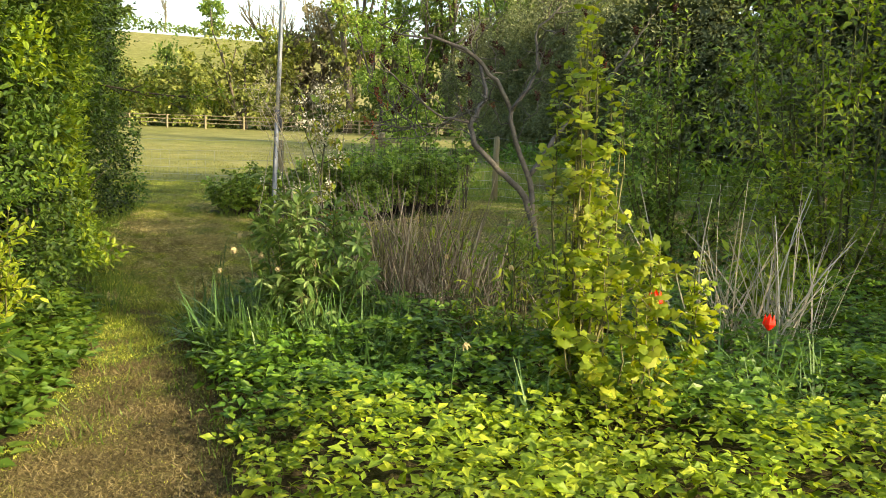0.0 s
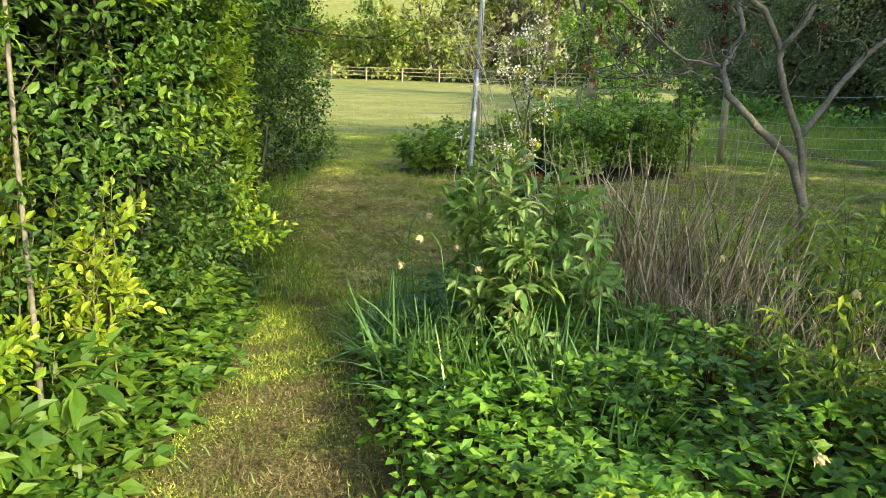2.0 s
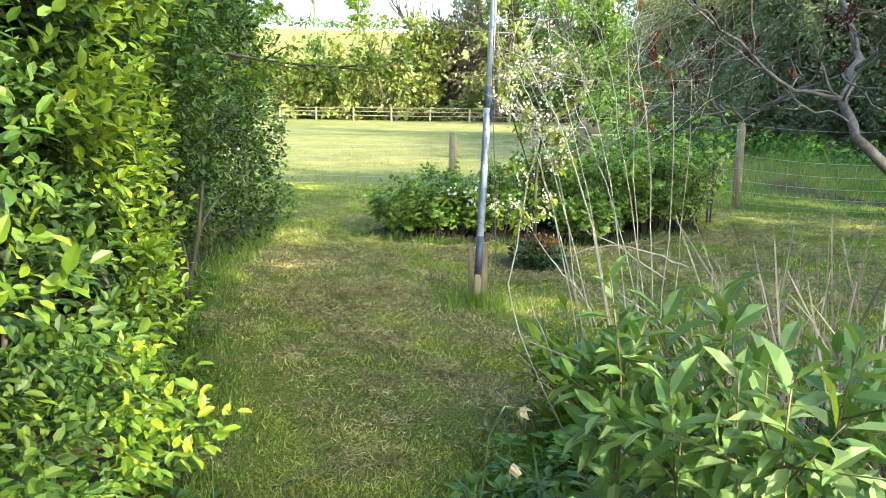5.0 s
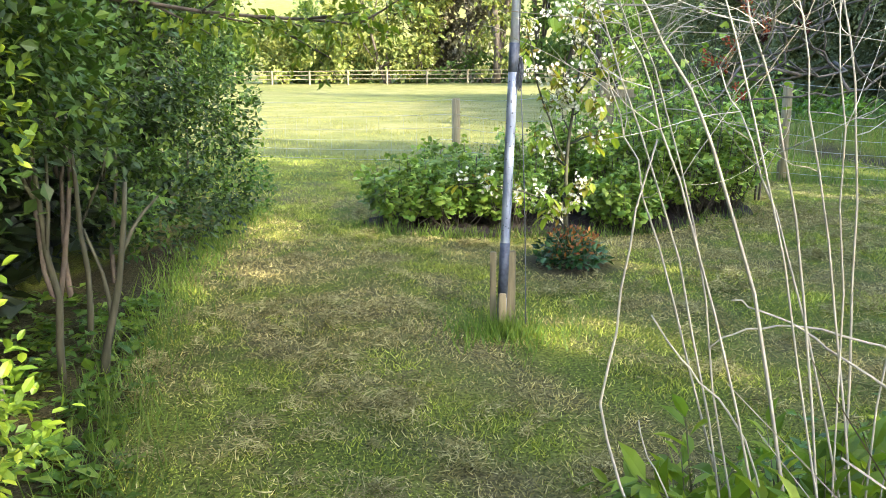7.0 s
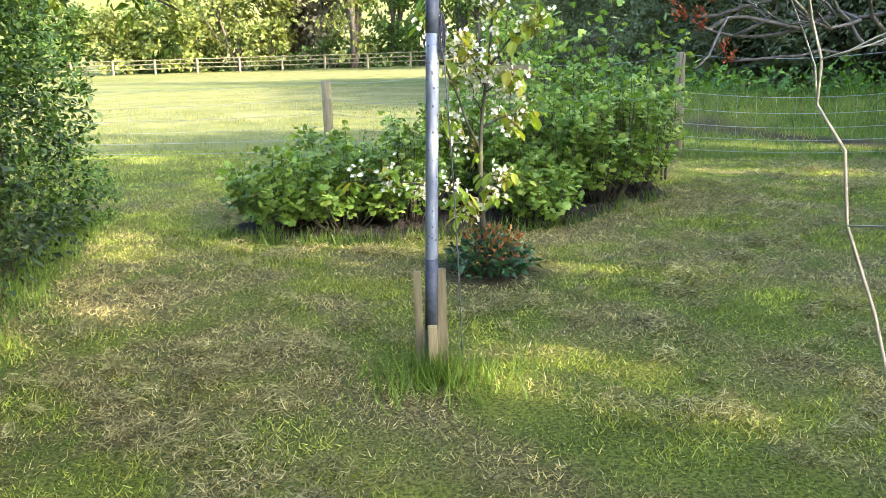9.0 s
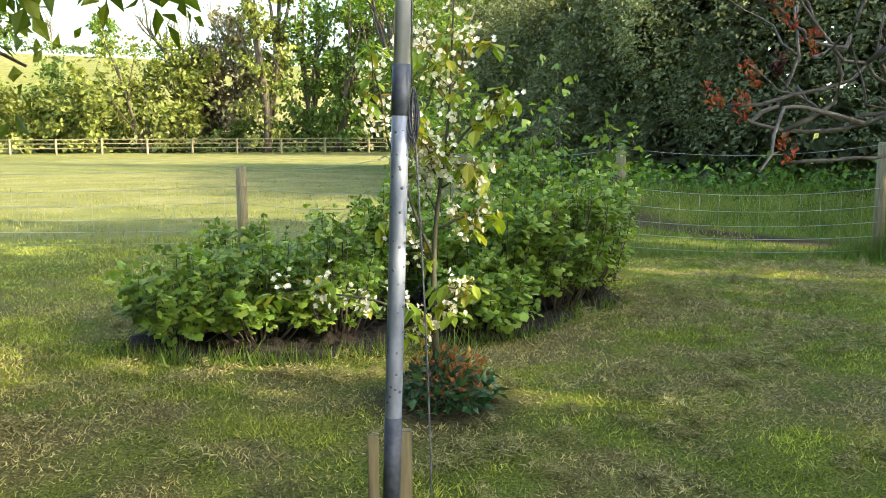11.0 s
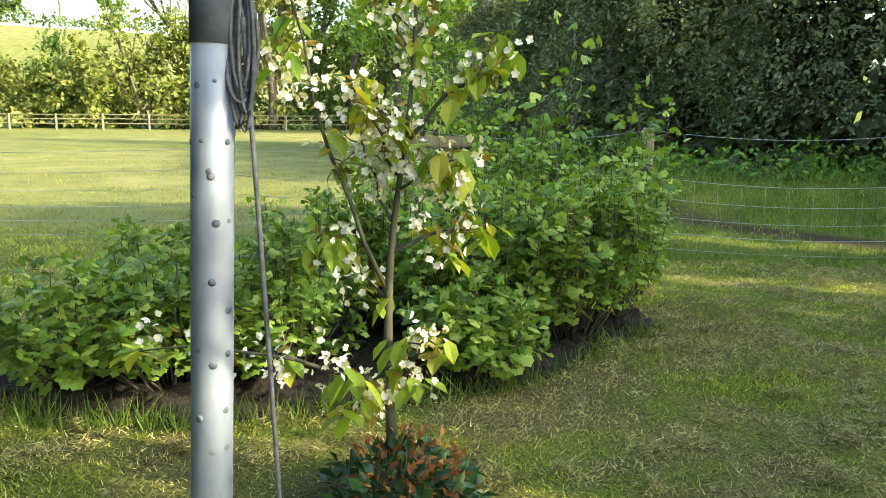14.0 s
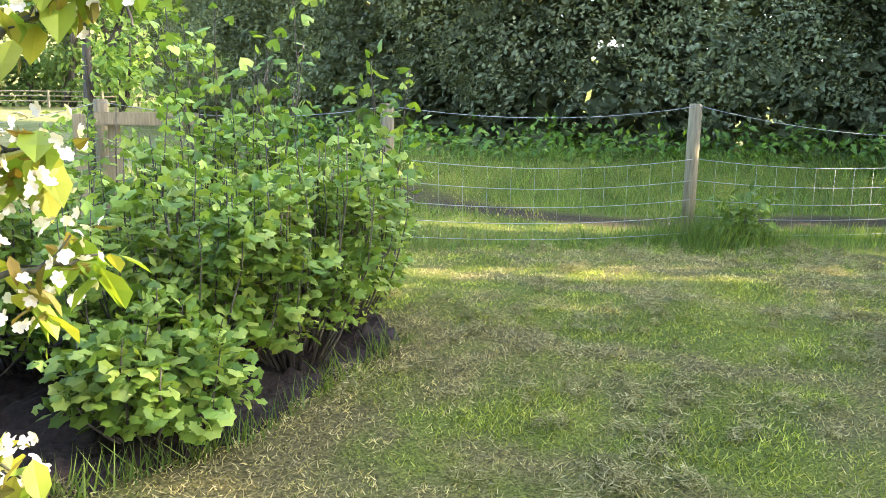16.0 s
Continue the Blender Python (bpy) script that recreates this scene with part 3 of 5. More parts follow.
# ---- planted things ----
def shell(rng, line, n, zlo, zhi, depth, bulge, grain=1.0, sprig=0.0):
    """Points through the outer layer of a hedge that follows a line, its face to the right of the line's way."""
    line = np.asarray(line, dtype=float)
    seg = np.linalg.norm(np.diff(line, axis=0), axis=1)
    s = np.concatenate([[0], np.cumsum(seg)])
    t = rng.uniform(0, s[-1], n)
    x, y = np.interp(t, s, line[:, 0]), np.interp(t, s, line[:, 1])
    k = np.clip(np.searchsorted(s, t) - 1, 0, len(seg) - 1)
    dirn = unit(np.diff(line, axis=0))[k]
    out = np.stack([dirn[:, 1], -dirn[:, 0]], 1)
    lo = np.interp(t, s, zlo) if np.ndim(zlo) else np.full(n, zlo)
    z = lo + (zhi - lo) * rng.random(n)
    b = bulge * (wave(t, z, 0.45 * grain, 1) * 0.5 + wave(t, z, 1.1 * grain, 5)) - depth * rng.random(n) ** 1.6
    p = np.stack([x + out[:, 0] * b, y + out[:, 1] * b, z], 1)
    if sprig:
        m = n // 22
        c = rng.integers(0, m, n)
        push = rng.normal(0.0, 1.7 * sprig, m)[c]
        p = p[c] + jit(rng, n, sprig) * np.array([[1, 1, 0.8]])
        p[:, :2] += push[:, None] * out[c]
        p[:, 2] = np.maximum(p[:, 2], 0.04)
        out = out[c]
    return p, np.stack([out[:, 0], out[:, 1], np.full(n, 0.35)], 1)


def leafy(rng, p, out, size, shp, droop=0.25, spread=0.7, tumble=0.45):
    n = len(p)
    d = unit(out) * 0.7 + jit(rng, n, spread) - np.array([[0, 0, droop]])
    nn = unit(out) * 0.6 + np.array([[0, 0, 0.7]]) + jit(rng, n, tumble)
    return scatter(shp, p, d, nn, size * (0.65 + 0.7 * rng.random(n)))


def sprigs(rng, base, way, length, count, size, shp, droop=0.1, lift=0.7, open_out=0.9):
    """Short shoots, each with leaves set round it from its foot to its tip."""
    n = len(base)
    way = unit(way)
    side = unit(np.cross(way, jit(rng, n)))
    other = np.cross(way, side)
    length = np.broadcast_to(np.asarray(length, dtype=float), (n,))
    scale = size * rng.uniform(0.75, 1.25, n)
    parts = []
    for k in range(count):
        t = (k + 0.7) / count
        a = k * 2.4 + rng.normal(0, 0.35, n)
        o = np.cos(a)[:, None] * side + np.sin(a)[:, None] * other
        p = base + way * (length * t)[:, None] + o * 0.004
        d = way * (0.25 + 0.6 * t) + o * (open_out - 0.35 * t) + jit(rng, n, 0.14) - np.array([[0, 0, droop]])
        nn = way * 0.5 + np.array([[0, 0, lift]]) + jit(rng, n, 0.22)
        parts.append(scatter(shp, p, d, nn, scale * (1.0 - 0.45 * abs(t - 0.45)) * rng.uniform(0.8, 1.15, n)))
    return merge(parts)


FACE = np.array([(-2.1, 1.0), (-2.0, 2.4), (-1.95, 3.4), (-2.2, 4.5), (-2.5, 5.6), (-2.8, 6.25), (-3.1, 6.85), (-3.5, 7.6), (-3.75, 8.1), (-3.98, 8.8), (-4.3, 9.8), (-4.95, 12.2), (-6.0, 12.9)])
FOOT = [0.1, 0.1, 0.15, 0.2, 0.4, 0.8, 1.05, 1.08, 1.02, 0.75, 0.1, 0.05, 0.05]


def left_hedge():
    rng = np.random.default_rng(21)
    ob = thing("hedge", -3.4, 7.2, 0, "tall dense mixed green hedge beside the grass path", "hedge")
    # near stretch: leafy shoots that stand out of the face, in the light
    p, o = shell(rng, FACE[:9], 4300, FOOT[:9], 2.9, 0.3, 0.2, 0.8)
    p, o = p[p[:, 1] > 1.8], o[p[:, 1] > 1.8]
    w = o + np.array([[0, 0, 0.2]]) + jit(rng, len(p), 0.55)
    part("foliage", ob, *sprigs(rng, p, w, rng.uniform(0.10, 0.24, len(p)), 9, 0.046, LEAF), M_HEDGE)
    # deeper leaves and the far stretch; darker leaf colour stands in for shade
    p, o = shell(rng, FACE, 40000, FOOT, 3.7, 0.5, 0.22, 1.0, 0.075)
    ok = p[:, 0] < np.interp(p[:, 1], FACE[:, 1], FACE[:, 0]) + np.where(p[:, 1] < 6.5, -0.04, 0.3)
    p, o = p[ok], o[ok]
    part("shaded_foliage", ob, *leafy(rng, p, o, 0.052, CHIP), M_HEDGE_SHADE, kind="stuff")
    p, o = shell(rng, FACE[6:], 2900, FOOT[6:], 3.6, 0.25, 0.26, 1.0)
    part("far_foliage", ob, *sprigs(rng, p, o + jit(rng, len(p), 0.6), rng.uniform(0.10, 0.28, len(p)), 8, 0.055, CHIP), M_HEDGE)
    # near-black leaves paint the hollow's shade; back and top layers block skylight
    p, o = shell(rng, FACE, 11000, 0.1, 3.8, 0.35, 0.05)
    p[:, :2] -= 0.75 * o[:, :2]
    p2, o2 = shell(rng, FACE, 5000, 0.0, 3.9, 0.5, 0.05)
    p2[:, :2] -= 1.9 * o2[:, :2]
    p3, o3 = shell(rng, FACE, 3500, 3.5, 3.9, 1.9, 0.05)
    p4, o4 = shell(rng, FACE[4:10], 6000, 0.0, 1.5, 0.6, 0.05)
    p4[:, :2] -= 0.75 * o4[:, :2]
    part("inner_foliage", ob, *merge([leafy(rng, p4, o4, 0.15, CHIP), leafy(rng, p, o, 0.18, CHIP), leafy(rng, p2, o2, 0.42, CHIP), leafy(rng, p3, o3, 0.4, CHIP)]), M_INNERSHADE, kind="stuff")
    # new growth in patches
    p, o = shell(rng, FACE[:7], 2600, 0.35, 2.2, 0.1, 0.2, 0.8)
    keep = wave(p[:, 1], p[:, 2], 0.5, 3) > 0.52
    keep |= (p[:, 1] > 5.1) & (p[:, 1] < 6.3) & (wave(p[:, 1], p[:, 2], 0.3, 1) > 0.0)
    p, o = p[keep], o[keep]
    part("young_foliage", ob, *sprigs(rng, p + 0.1 * o, o + np.array([[0, -0.2, 0.5]]) + jit(rng, len(p), 0.35), rng.uniform(0.10, 0.2, len(p)), 8, 0.05, LEAF), M_PRIVET, label="yellow-green new leaves")
    paths = []
    for i in range(30):
        t = rng.uniform(1.0, 11.5)
        x, y = np.interp(t, range(13), FACE[:, 0]), np.interp(t, range(13), FACE[:, 1])
        g, tips = grow(rng, (x - rng.uniform(0.25, 0.7), y, 0), (rng.normal(0, 0.2), rng.normal(0, 0.25), 1), rng.uniform(1.3, 2.0), rng.uniform(0.014, 0.028), 2, 0.6, 0.1, kids=3)
        paths += g
    part("stem", ob, *tubes(behind_face(paths, FACE, 0.3), 4, True), M_BARK, True, "bare grey-brown stems", "stuff")
    for (x, y, lx, ly, ln, r) in [(-3.62, 7.93, 0.12, -0.1, 0.95, 0.022), (-3.78, 7.85, -0.12, 0.0, 1.25, 0.02), (-3.75, 7.45, -0.2, 0.05, 1.2, 0.018), (-3.95, 8.3, 0.1, -0.05, 1.3, 0.018)]:
        g, tips = grow(rng, (x, y, -0.03), (lx, ly, 1), ln, r, 1, 0.5, 0.1, kids=2, ratio=0.4)
        part("front_trunk", ob, *tubes(g, 7), M_TRUNK, True, "bare grey-brown trunk")
    # a bough that reaches out over the lawn
    paths, tips = grow(rng, (-3.8, 8.15, 1.72), (1.0, -0.05, -0.08), 1.4, 0.012, 1, 0.5, 0.05, 0.0, 8, 0.22)
    part("bough", ob, *tubes(paths, 5), M_BARK, True)
    q = np.repeat(np.array([a for a, b in tips]), 2, axis=0)
    part("bough_foliage", ob, *sprigs(rng, q, jit(rng, len(q)) + np.array([[0.4, -0.3, -0.2]]), 0.13, 7, 0.055, OVAL), M_PRIVET)


def ground_cover(name, rng, x, y, h, size, mat, label, shp=OVAL):
    """A carpet of plants: stalks with leaves of three pointed leaflets, over a lower layer of leaves."""
    n = len(x)
    base = np.stack([x, y, height(x, y)], 1)
    top = base + np.stack([rng.normal(0, 0.05, n), rng.normal(0, 0.05, n), h], 1)
    lean = np.stack([rng.normal(0, 0.5, n), rng.normal(0, 0.5, n), np.ones(n)], 1)
    a0 = rng.uniform(0, 6.3, n)
    parts = []
    for k in range(5):
        a = a0 + (k - 2) * 0.95 + rng.normal(0, 0.12, n)
        d = np.stack([np.cos(a), np.sin(a), rng.normal(0.12, 0.2, n)], 1)
        s = size * (0.75 + 0.5 * rng.random(n)) * (1.15 if k == 2 else 1.0 if k % 2 else 0.8)
        parts.append(scatter(shp, top + d * 0.014, d, unit(lean) + jit(rng, n, 0.14), s))
    m = n // 2
    i = rng.integers(0, n, m)
    low = base[i] + np.stack([rng.normal(0, 0.05, m), rng.normal(0, 0.05, m), h[i] * rng.uniform(0.25, 0.7, m)], 1)
    parts.append(scatter(CHIP, low, jit(rng, m) * np.array([[1, 1, 0.3]]), np.array([[0, 0, 1.0]]) + jit(rng, m, 0.3), size * 1.5))
    return lone(name, *merge(parts), mat, label, "ground cover", "stuff")


def borders():
    rng = np.random.default_rng(31)
    n = 15500
    x, y = rng.uniform(-1.6, 5.5, n), 1.9 + 6.0 * rng.random(n) ** 1.15
    r, l = border(x, y)
    keep = r & (rng.random(n) < np.where(y > 5.8, 0.5, 1.0)) & (x < 1.2 + 0.75 * y)
    x, y = x[keep], y[keep]
    edge = np.clip((x - np.interp(y, [0, 3.0, 4.1, 4.6, 5.4, 6.4, 7.4], [-0.2, -0.52, -0.98, -1.25, -1.6, -1.22, -0.85])) / 0.3, 0.55, 1)
    h = (0.15 + 0.15 * rng.random(len(x))) * edge * (1 + 0.35 * wave(x, y, 0.35))
    # sun and shade painted by leaf colour: bright near strip, dark carpet behind
    sunlit = wave(x, y, 0.5, 4) * 0.15 + y < 3.55
    ground_cover("ground_elder", rng, x[sunlit], y[sunlit], h[sunlit], 0.05, M_ELDER, "dense carpet of fresh yellow-green ground elder in the border")
    ground_cover("ground_elder", rng, x[~sunlit], y[~sunlit], h[~sunlit], 0.055, M_SHADELEAF, "dense carpet of deep green ground elder in the border")
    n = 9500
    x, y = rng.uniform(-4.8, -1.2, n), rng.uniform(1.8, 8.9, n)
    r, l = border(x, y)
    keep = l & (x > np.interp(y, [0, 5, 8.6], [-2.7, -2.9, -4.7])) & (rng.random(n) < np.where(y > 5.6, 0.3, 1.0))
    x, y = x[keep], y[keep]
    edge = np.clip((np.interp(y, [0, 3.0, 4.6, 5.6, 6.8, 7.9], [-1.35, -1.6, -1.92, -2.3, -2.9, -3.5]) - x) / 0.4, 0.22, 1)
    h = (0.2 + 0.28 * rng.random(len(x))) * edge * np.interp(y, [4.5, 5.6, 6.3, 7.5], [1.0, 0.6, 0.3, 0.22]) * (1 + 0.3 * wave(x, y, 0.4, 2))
    ground_cover("hedge_ground_cover", rng, x, y, h, 0.07, M_FOOTSHADE, "lush green ground elder at the foot of the hedge")


def strap_clump(name, rng, cx, cy, r, n, length, mat, label, group):
    a, rr = rng.uniform(0, 6.3, n), r * np.sqrt(rng.random(n))
    p = np.stack([cx + rr * np.cos(a), cy + rr * np.sin(a), np.zeros(n)], 1)
    p[:, 2] = height(p[:, 0], p[:, 1])
    d = np.stack([rng.normal(0, 0.38, n), rng.normal(0, 0.38, n), np.ones(n)], 1)
    parts = []
    for k, b in enumerate((0.2, 0.7, 1.3)):
        i = np.arange(n) % 3 == k
        parts.append(scatter(strap(0.021, b), p[i], d[i], np.stack([d[i, 0], d[i, 1], np.full(i.sum(), -0.4)], 1) * -1 + jit(rng, i.sum(), 0.2), length * (0.6 + 0.5 * rng.random(i.sum()))))
    return lone(name, *merge(parts), mat, label, "daffodil leaves", group=group)


def flower(x, y, z, kind, rng):
    """A drooping pale daffodil or an upright red tulip on its stalk."""
    z0 = float(height(x, y))
    if kind == "daffodil":
        ob = thing("daffodil", x, y, z0, "withered tan daffodil on a bent green stalk", "flower", "daffodils")
        a = rng.uniform(0, 6.3)
        side = np.array([math.cos(a), math.sin(a), 0]) * 0.05
        top = np.array([x, y, z])
        pts = np.array([[x - side[0] * 3, y - side[1] * 3, z0], [x - side[0] * 2.4, y - side[1] * 2.4, z0 + (z - z0) * 0.5], [x - side[0] * 1.6, y - side[1] * 1.6, z * 0.93 + z0 * 0.07], [x - side[0] * 0.8, y - side[1] * 0.8, z + 0.015], top])
        part("stalk", ob, *tubes([(pts, 0.0028)], 5), M_STRAP, True)
        face = unit(side + np.array([0, 0, -0.05]))
        u = unit(np.cross(face, np.array([0, 0, 1.0])))
        w = np.cross(face, u)
        ang = np.arange(6) * math.pi / 3
        d = np.cos(ang)[:, None] * u + np.sin(ang)[:, None] * w + face * 1.3 + rng.normal(0, 0.25, (6, 3))
        part("petals", ob, *scatter(OVAL, np.repeat(top[None], 6, 0), d, np.cos(ang)[:, None] * u + np.sin(ang)[:, None] * w, 0.034), M_FADED)
        part("trumpet", ob, *tubes([(np.array([top, top + face * 0.012, top + face * 0.028]), [0.006, 0.007, 0.006])], 8), M_FADED, True)
    else:
        ob = thing("tulip", x, y, z0, "bright red tulip flower on a green stalk", "flower", "red tulips")
        top = np.array([x, y, z])
        part("stalk", ob, *tubes([(np.array([[x + 0.02, y, z0], [x + 0.01, y, (z + z0) / 2], [x, y, z - 0.035]]), 0.004)], 5), M_STRAP, True)
        parts = []
        for k in range(6):
            a = k * math.pi / 3 + 0.2
            d = np.array([[math.cos(a) * 0.25, math.sin(a) * 0.25, 1.0]])
            o = np.array([[math.cos(a), math.sin(a), 0.0]])
            cup = shape([(0, 0, 0), (0.3, 0.45, 0.10), (-0.3, 0.45, 0.10), (0, 0.5, 0.24), (0, 1, -0.02)], [(0, 1, 3), (3, 1, 4), (0, 3, 2), (2, 3, 4)])
            parts.append(scatter(cup, top[None] + np.array([[0, 0, -0.045]]) + o * 0.005, d, o, 0.088))
        part("petals", ob, *merge(parts), M_RED)


def fit_to(paths, pts, x, y, z0, r, h):
    """Scales stems and leaf points about the foot to the spread r and the height h."""
    q = np.asarray(pts)
    kz = h / max(np.percentile(q[:, 2] - z0, 98), 0.01)
    kr = r / max(np.percentile(np.hypot(q[:, 0] - x, q[:, 1] - y), 92), 0.01)
    k, o = np.array([kr, kr, kz]), np.array([x, y, z0])
    return [(o + (a - o) * k, rad) for a, rad in paths], o + (q - o) * k


def behind_face(paths, face, gap):
    """Keeps the stems that stay behind a hedge's face."""
    return [(a, r) for a, r in paths if np.all(a[:, 0] < np.interp(a[:, 1], face[:, 1], face[:, 0]) - gap)]


def bush(name, rng, x, y, r, h, n, size, shp, mat, label, category="bush", stems=7, low=0.15, bark=M_BARK, group="", lean=(0, 0), fill=0.0, droop=0.25, tumble=0.45, shoots=0):
    """A bush: many stems from the ground, leaves along them."""
    z0 = float(height(x, y))
    ob = thing(name, x, y, z0, label, category, group)
    paths, pts = [], []
    for i in range(stems):
        a = rng.uniform(0, 6.3)
        d = (math.cos(a) * r / h * rng.uniform(0.2, 0.9) + lean[0], math.sin(a) * r / h * rng.uniform(0.2, 0.9) + lean[1], 1)
        g, t = grow(rng, (x + 0.25 * r * math.cos(a), y + 0.25 * r * math.sin(a), z0), d, h * rng.uniform(0.6, 0.95), 0.006 + 0.005 * h, 2, 0.75, 0.1, 0.25, 3, 0.55, 4, 0.2)
        paths += g
        pts += [q for q, _ in t]
    paths, pts = fit_to(paths, pts, x + lean[0] * h * 0.5, y + lean[1] * h * 0.5, z0, r, h)
    for i in range(shoots):
        # upright new shoots with leaves right up to the tip
        s = pts[rng.integers(0, len(pts))]
        s = np.array([s[0], s[1], z0 + h * rng.uniform(0.6, 0.8)])
        e = s + np.array([rng.normal(0, 0.05), rng.normal(0, 0.05), h * rng.uniform(0.3, 0.55)])
        run = np.linspace(0, 1, 6)[:, None]
        paths.append((s + (e - s) * run, 0.0035))
        pts = np.concatenate([pts, s + (e - s) * np.repeat(run, 2, 0)])
    part("stem", ob, *tubes(paths, 4, True), bark, True)
    k = rng.integers(0, len(pts), n)
    p = pts[k] + jit(rng, n, (0.07 if not shoots else 0.045) + 0.02 * h)
    m = int(n * fill)
    a, rr, zz = rng.uniform(0, 6.283, m), r * np.sqrt(rng.random(m)), rng.random(m)
    rr = rr * np.clip(0.75 + 1.2 * zz - 1.15 * zz * zz, 0.2, 1)
    p[:m] = np.stack([x + rr * np.cos(a), y + rr * np.sin(a), z0 + 0.06 + h * 0.8 * zz], 1)
    c = np.array([x + lean[0] * h * 0.5, y + lean[1] * h * 0.5, z0 + h * 0.5])
    p = p[(p[:, 2] > z0 + low * h * rng.random(n))]
    out = unit(p - c) + np.array([[0, 0, 0.3]])
    part("foliage", ob, *leafy(rng, p, out, size, shp, droop, 0.7 if droop > 0.1 else 0.45, tumble), mat)
    return ob


def shoot_bush(name, rng, x, y, r, h, shoots, count, size, shp, mat, label, category, reach, droop, group="", clear=0.25):
    """A bush of arching stems whose side shoots carry whorls of leaves to their tips."""
    z0 = float(height(x, y))
    ob = thing(name, x, y, z0, label, category, group)
    stems, feet, ways = [], [], []
    m = min(max(4, shoots // 9), 18)
    for i in range(m):
        a, u = rng.uniform(0, 6.283), math.sqrt(rng.random())
        out = np.array([math.cos(a), math.sin(a), 0])
        t = np.linspace(0, 1, 7)[:, None]
        top = np.array([x, y, z0]) + out * r * u * 0.85 + np.array([0, 0, h * (1 - 0.25 * u * u) * rng.uniform(0.7, 1.0)])
        foot = np.array([x, y, z0 - 0.02]) + out * r * u * 0.25
        pts = foot + (top - foot) * t + out * (0.2 * r * u) * np.sin(math.pi * t) + rng.normal(0, 0.01, (7, 3))
        stems.append((pts, np.linspace(0.004 + 0.003 * h, 0.0025, 7)))
        k = shoots // m
        tt = 1 - (1 - clear) * rng.random(k) ** (1.2 if clear > 0.1 else 0.8)
        tt[0] = 1.0
        p = np.stack([np.interp(tt * 6, range(7), pts[:, c]) for c in range(3)], 1)
        aa = rng.uniform(0, 6.283, k)
        w = np.stack([np.cos(aa) * 0.8 + out[0] * 0.5, np.sin(aa) * 0.8 + out[1] * 0.5, rng.uniform(0.3, 1.0, k)], 1)
        w[0] = (0.15 * out[0], 0.15 * out[1], 1)
        feet.append(p)
        ways.append(w)
    p, w = np.concatenate(feet), np.concatenate(ways)
    ln = reach * rng.uniform(0.6, 1.3, len(p))
    stems += [(np.array([a_, a_ + unit(b_) * c_]), [0.003, 0.0015]) for a_, b_, c_ in zip(p, w, ln)]
    part("stem", ob, *tubes(stems, 4, True), M_GREENSTEM, True, kind="stuff")
    part("foliage", ob, *sprigs(rng, p, w, ln, count, size, shp, droop), mat)
    return ob


def tree(name, rng, x, y, h, r, n, size, mat, label, trunk=None, stems=1, shp=CHIP, base=0.25, group="", levels=2, bark=M_BARK, bare=False, clumps=26, z0=None):
    """A tree: forking trunk and limbs, leaves in uneven clumps round the limbs' ends."""
    z0 = float(height(x, y)) if z0 is None else z0
    ob = thing(name, x, y, z0, label, "tree", group)
    tr = trunk or h * 0.018
    paths, tips = [], []
    for i in range(stems):
        g, t = grow(rng, (x + rng.normal(0, 0.15 * (stems > 1)), y + rng.normal(0, 0.15 * (stems > 1)), z0 - 0.05), (rng.normal(0, 0.12), rng.normal(0, 0.12), 1), h * 0.62, tr, levels, r / h * 1.7, 0.09, 0.25, 4, 0.6, 5, base)
        paths += g
        tips += [q for q, _ in t]
    paths, tips = fit_to(paths, tips, x, y, z0, r * 0.85, h)
    part("trunk", ob, *tubes(paths, 4, True), bark, True)
    if not bare:
        # clump centres: limb ends and a rough crown
        a, u = rng.uniform(0, 6.283, clumps), rng.random(clumps)
        zc = z0 + h * (base + (1 - base) * u)
        rad = r * np.sqrt(np.clip(1 - ((u - 0.42) / 0.62) ** 2, 0.05, 1)) * rng.uniform(0.35, 0.85, clumps)
        cc = np.stack([x + rad * np.cos(a), y + rad * np.sin(a), zc], 1)
        cc = np.concatenate([cc, tips[rng.integers(0, len(tips), clumps)]])
        cr = rng.uniform(0.16, 0.38, len(cc)) * r
        k = rng.integers(0, len(cc), n)
        dirn = unit(jit(rng, n))
        p = cc[k] + dirn * (cr[k] * rng.random(n) ** 0.45)[:, None] * np.array([[1, 1, 0.75]])
        p = p[p[:, 2] > z0 + 0.15]
        out = unit(p - np.array([x, y, z0 + h * 0.45]))
        part("foliage", ob, *leafy(rng, p, out, size, shp, 0.3), mat)
    return ob


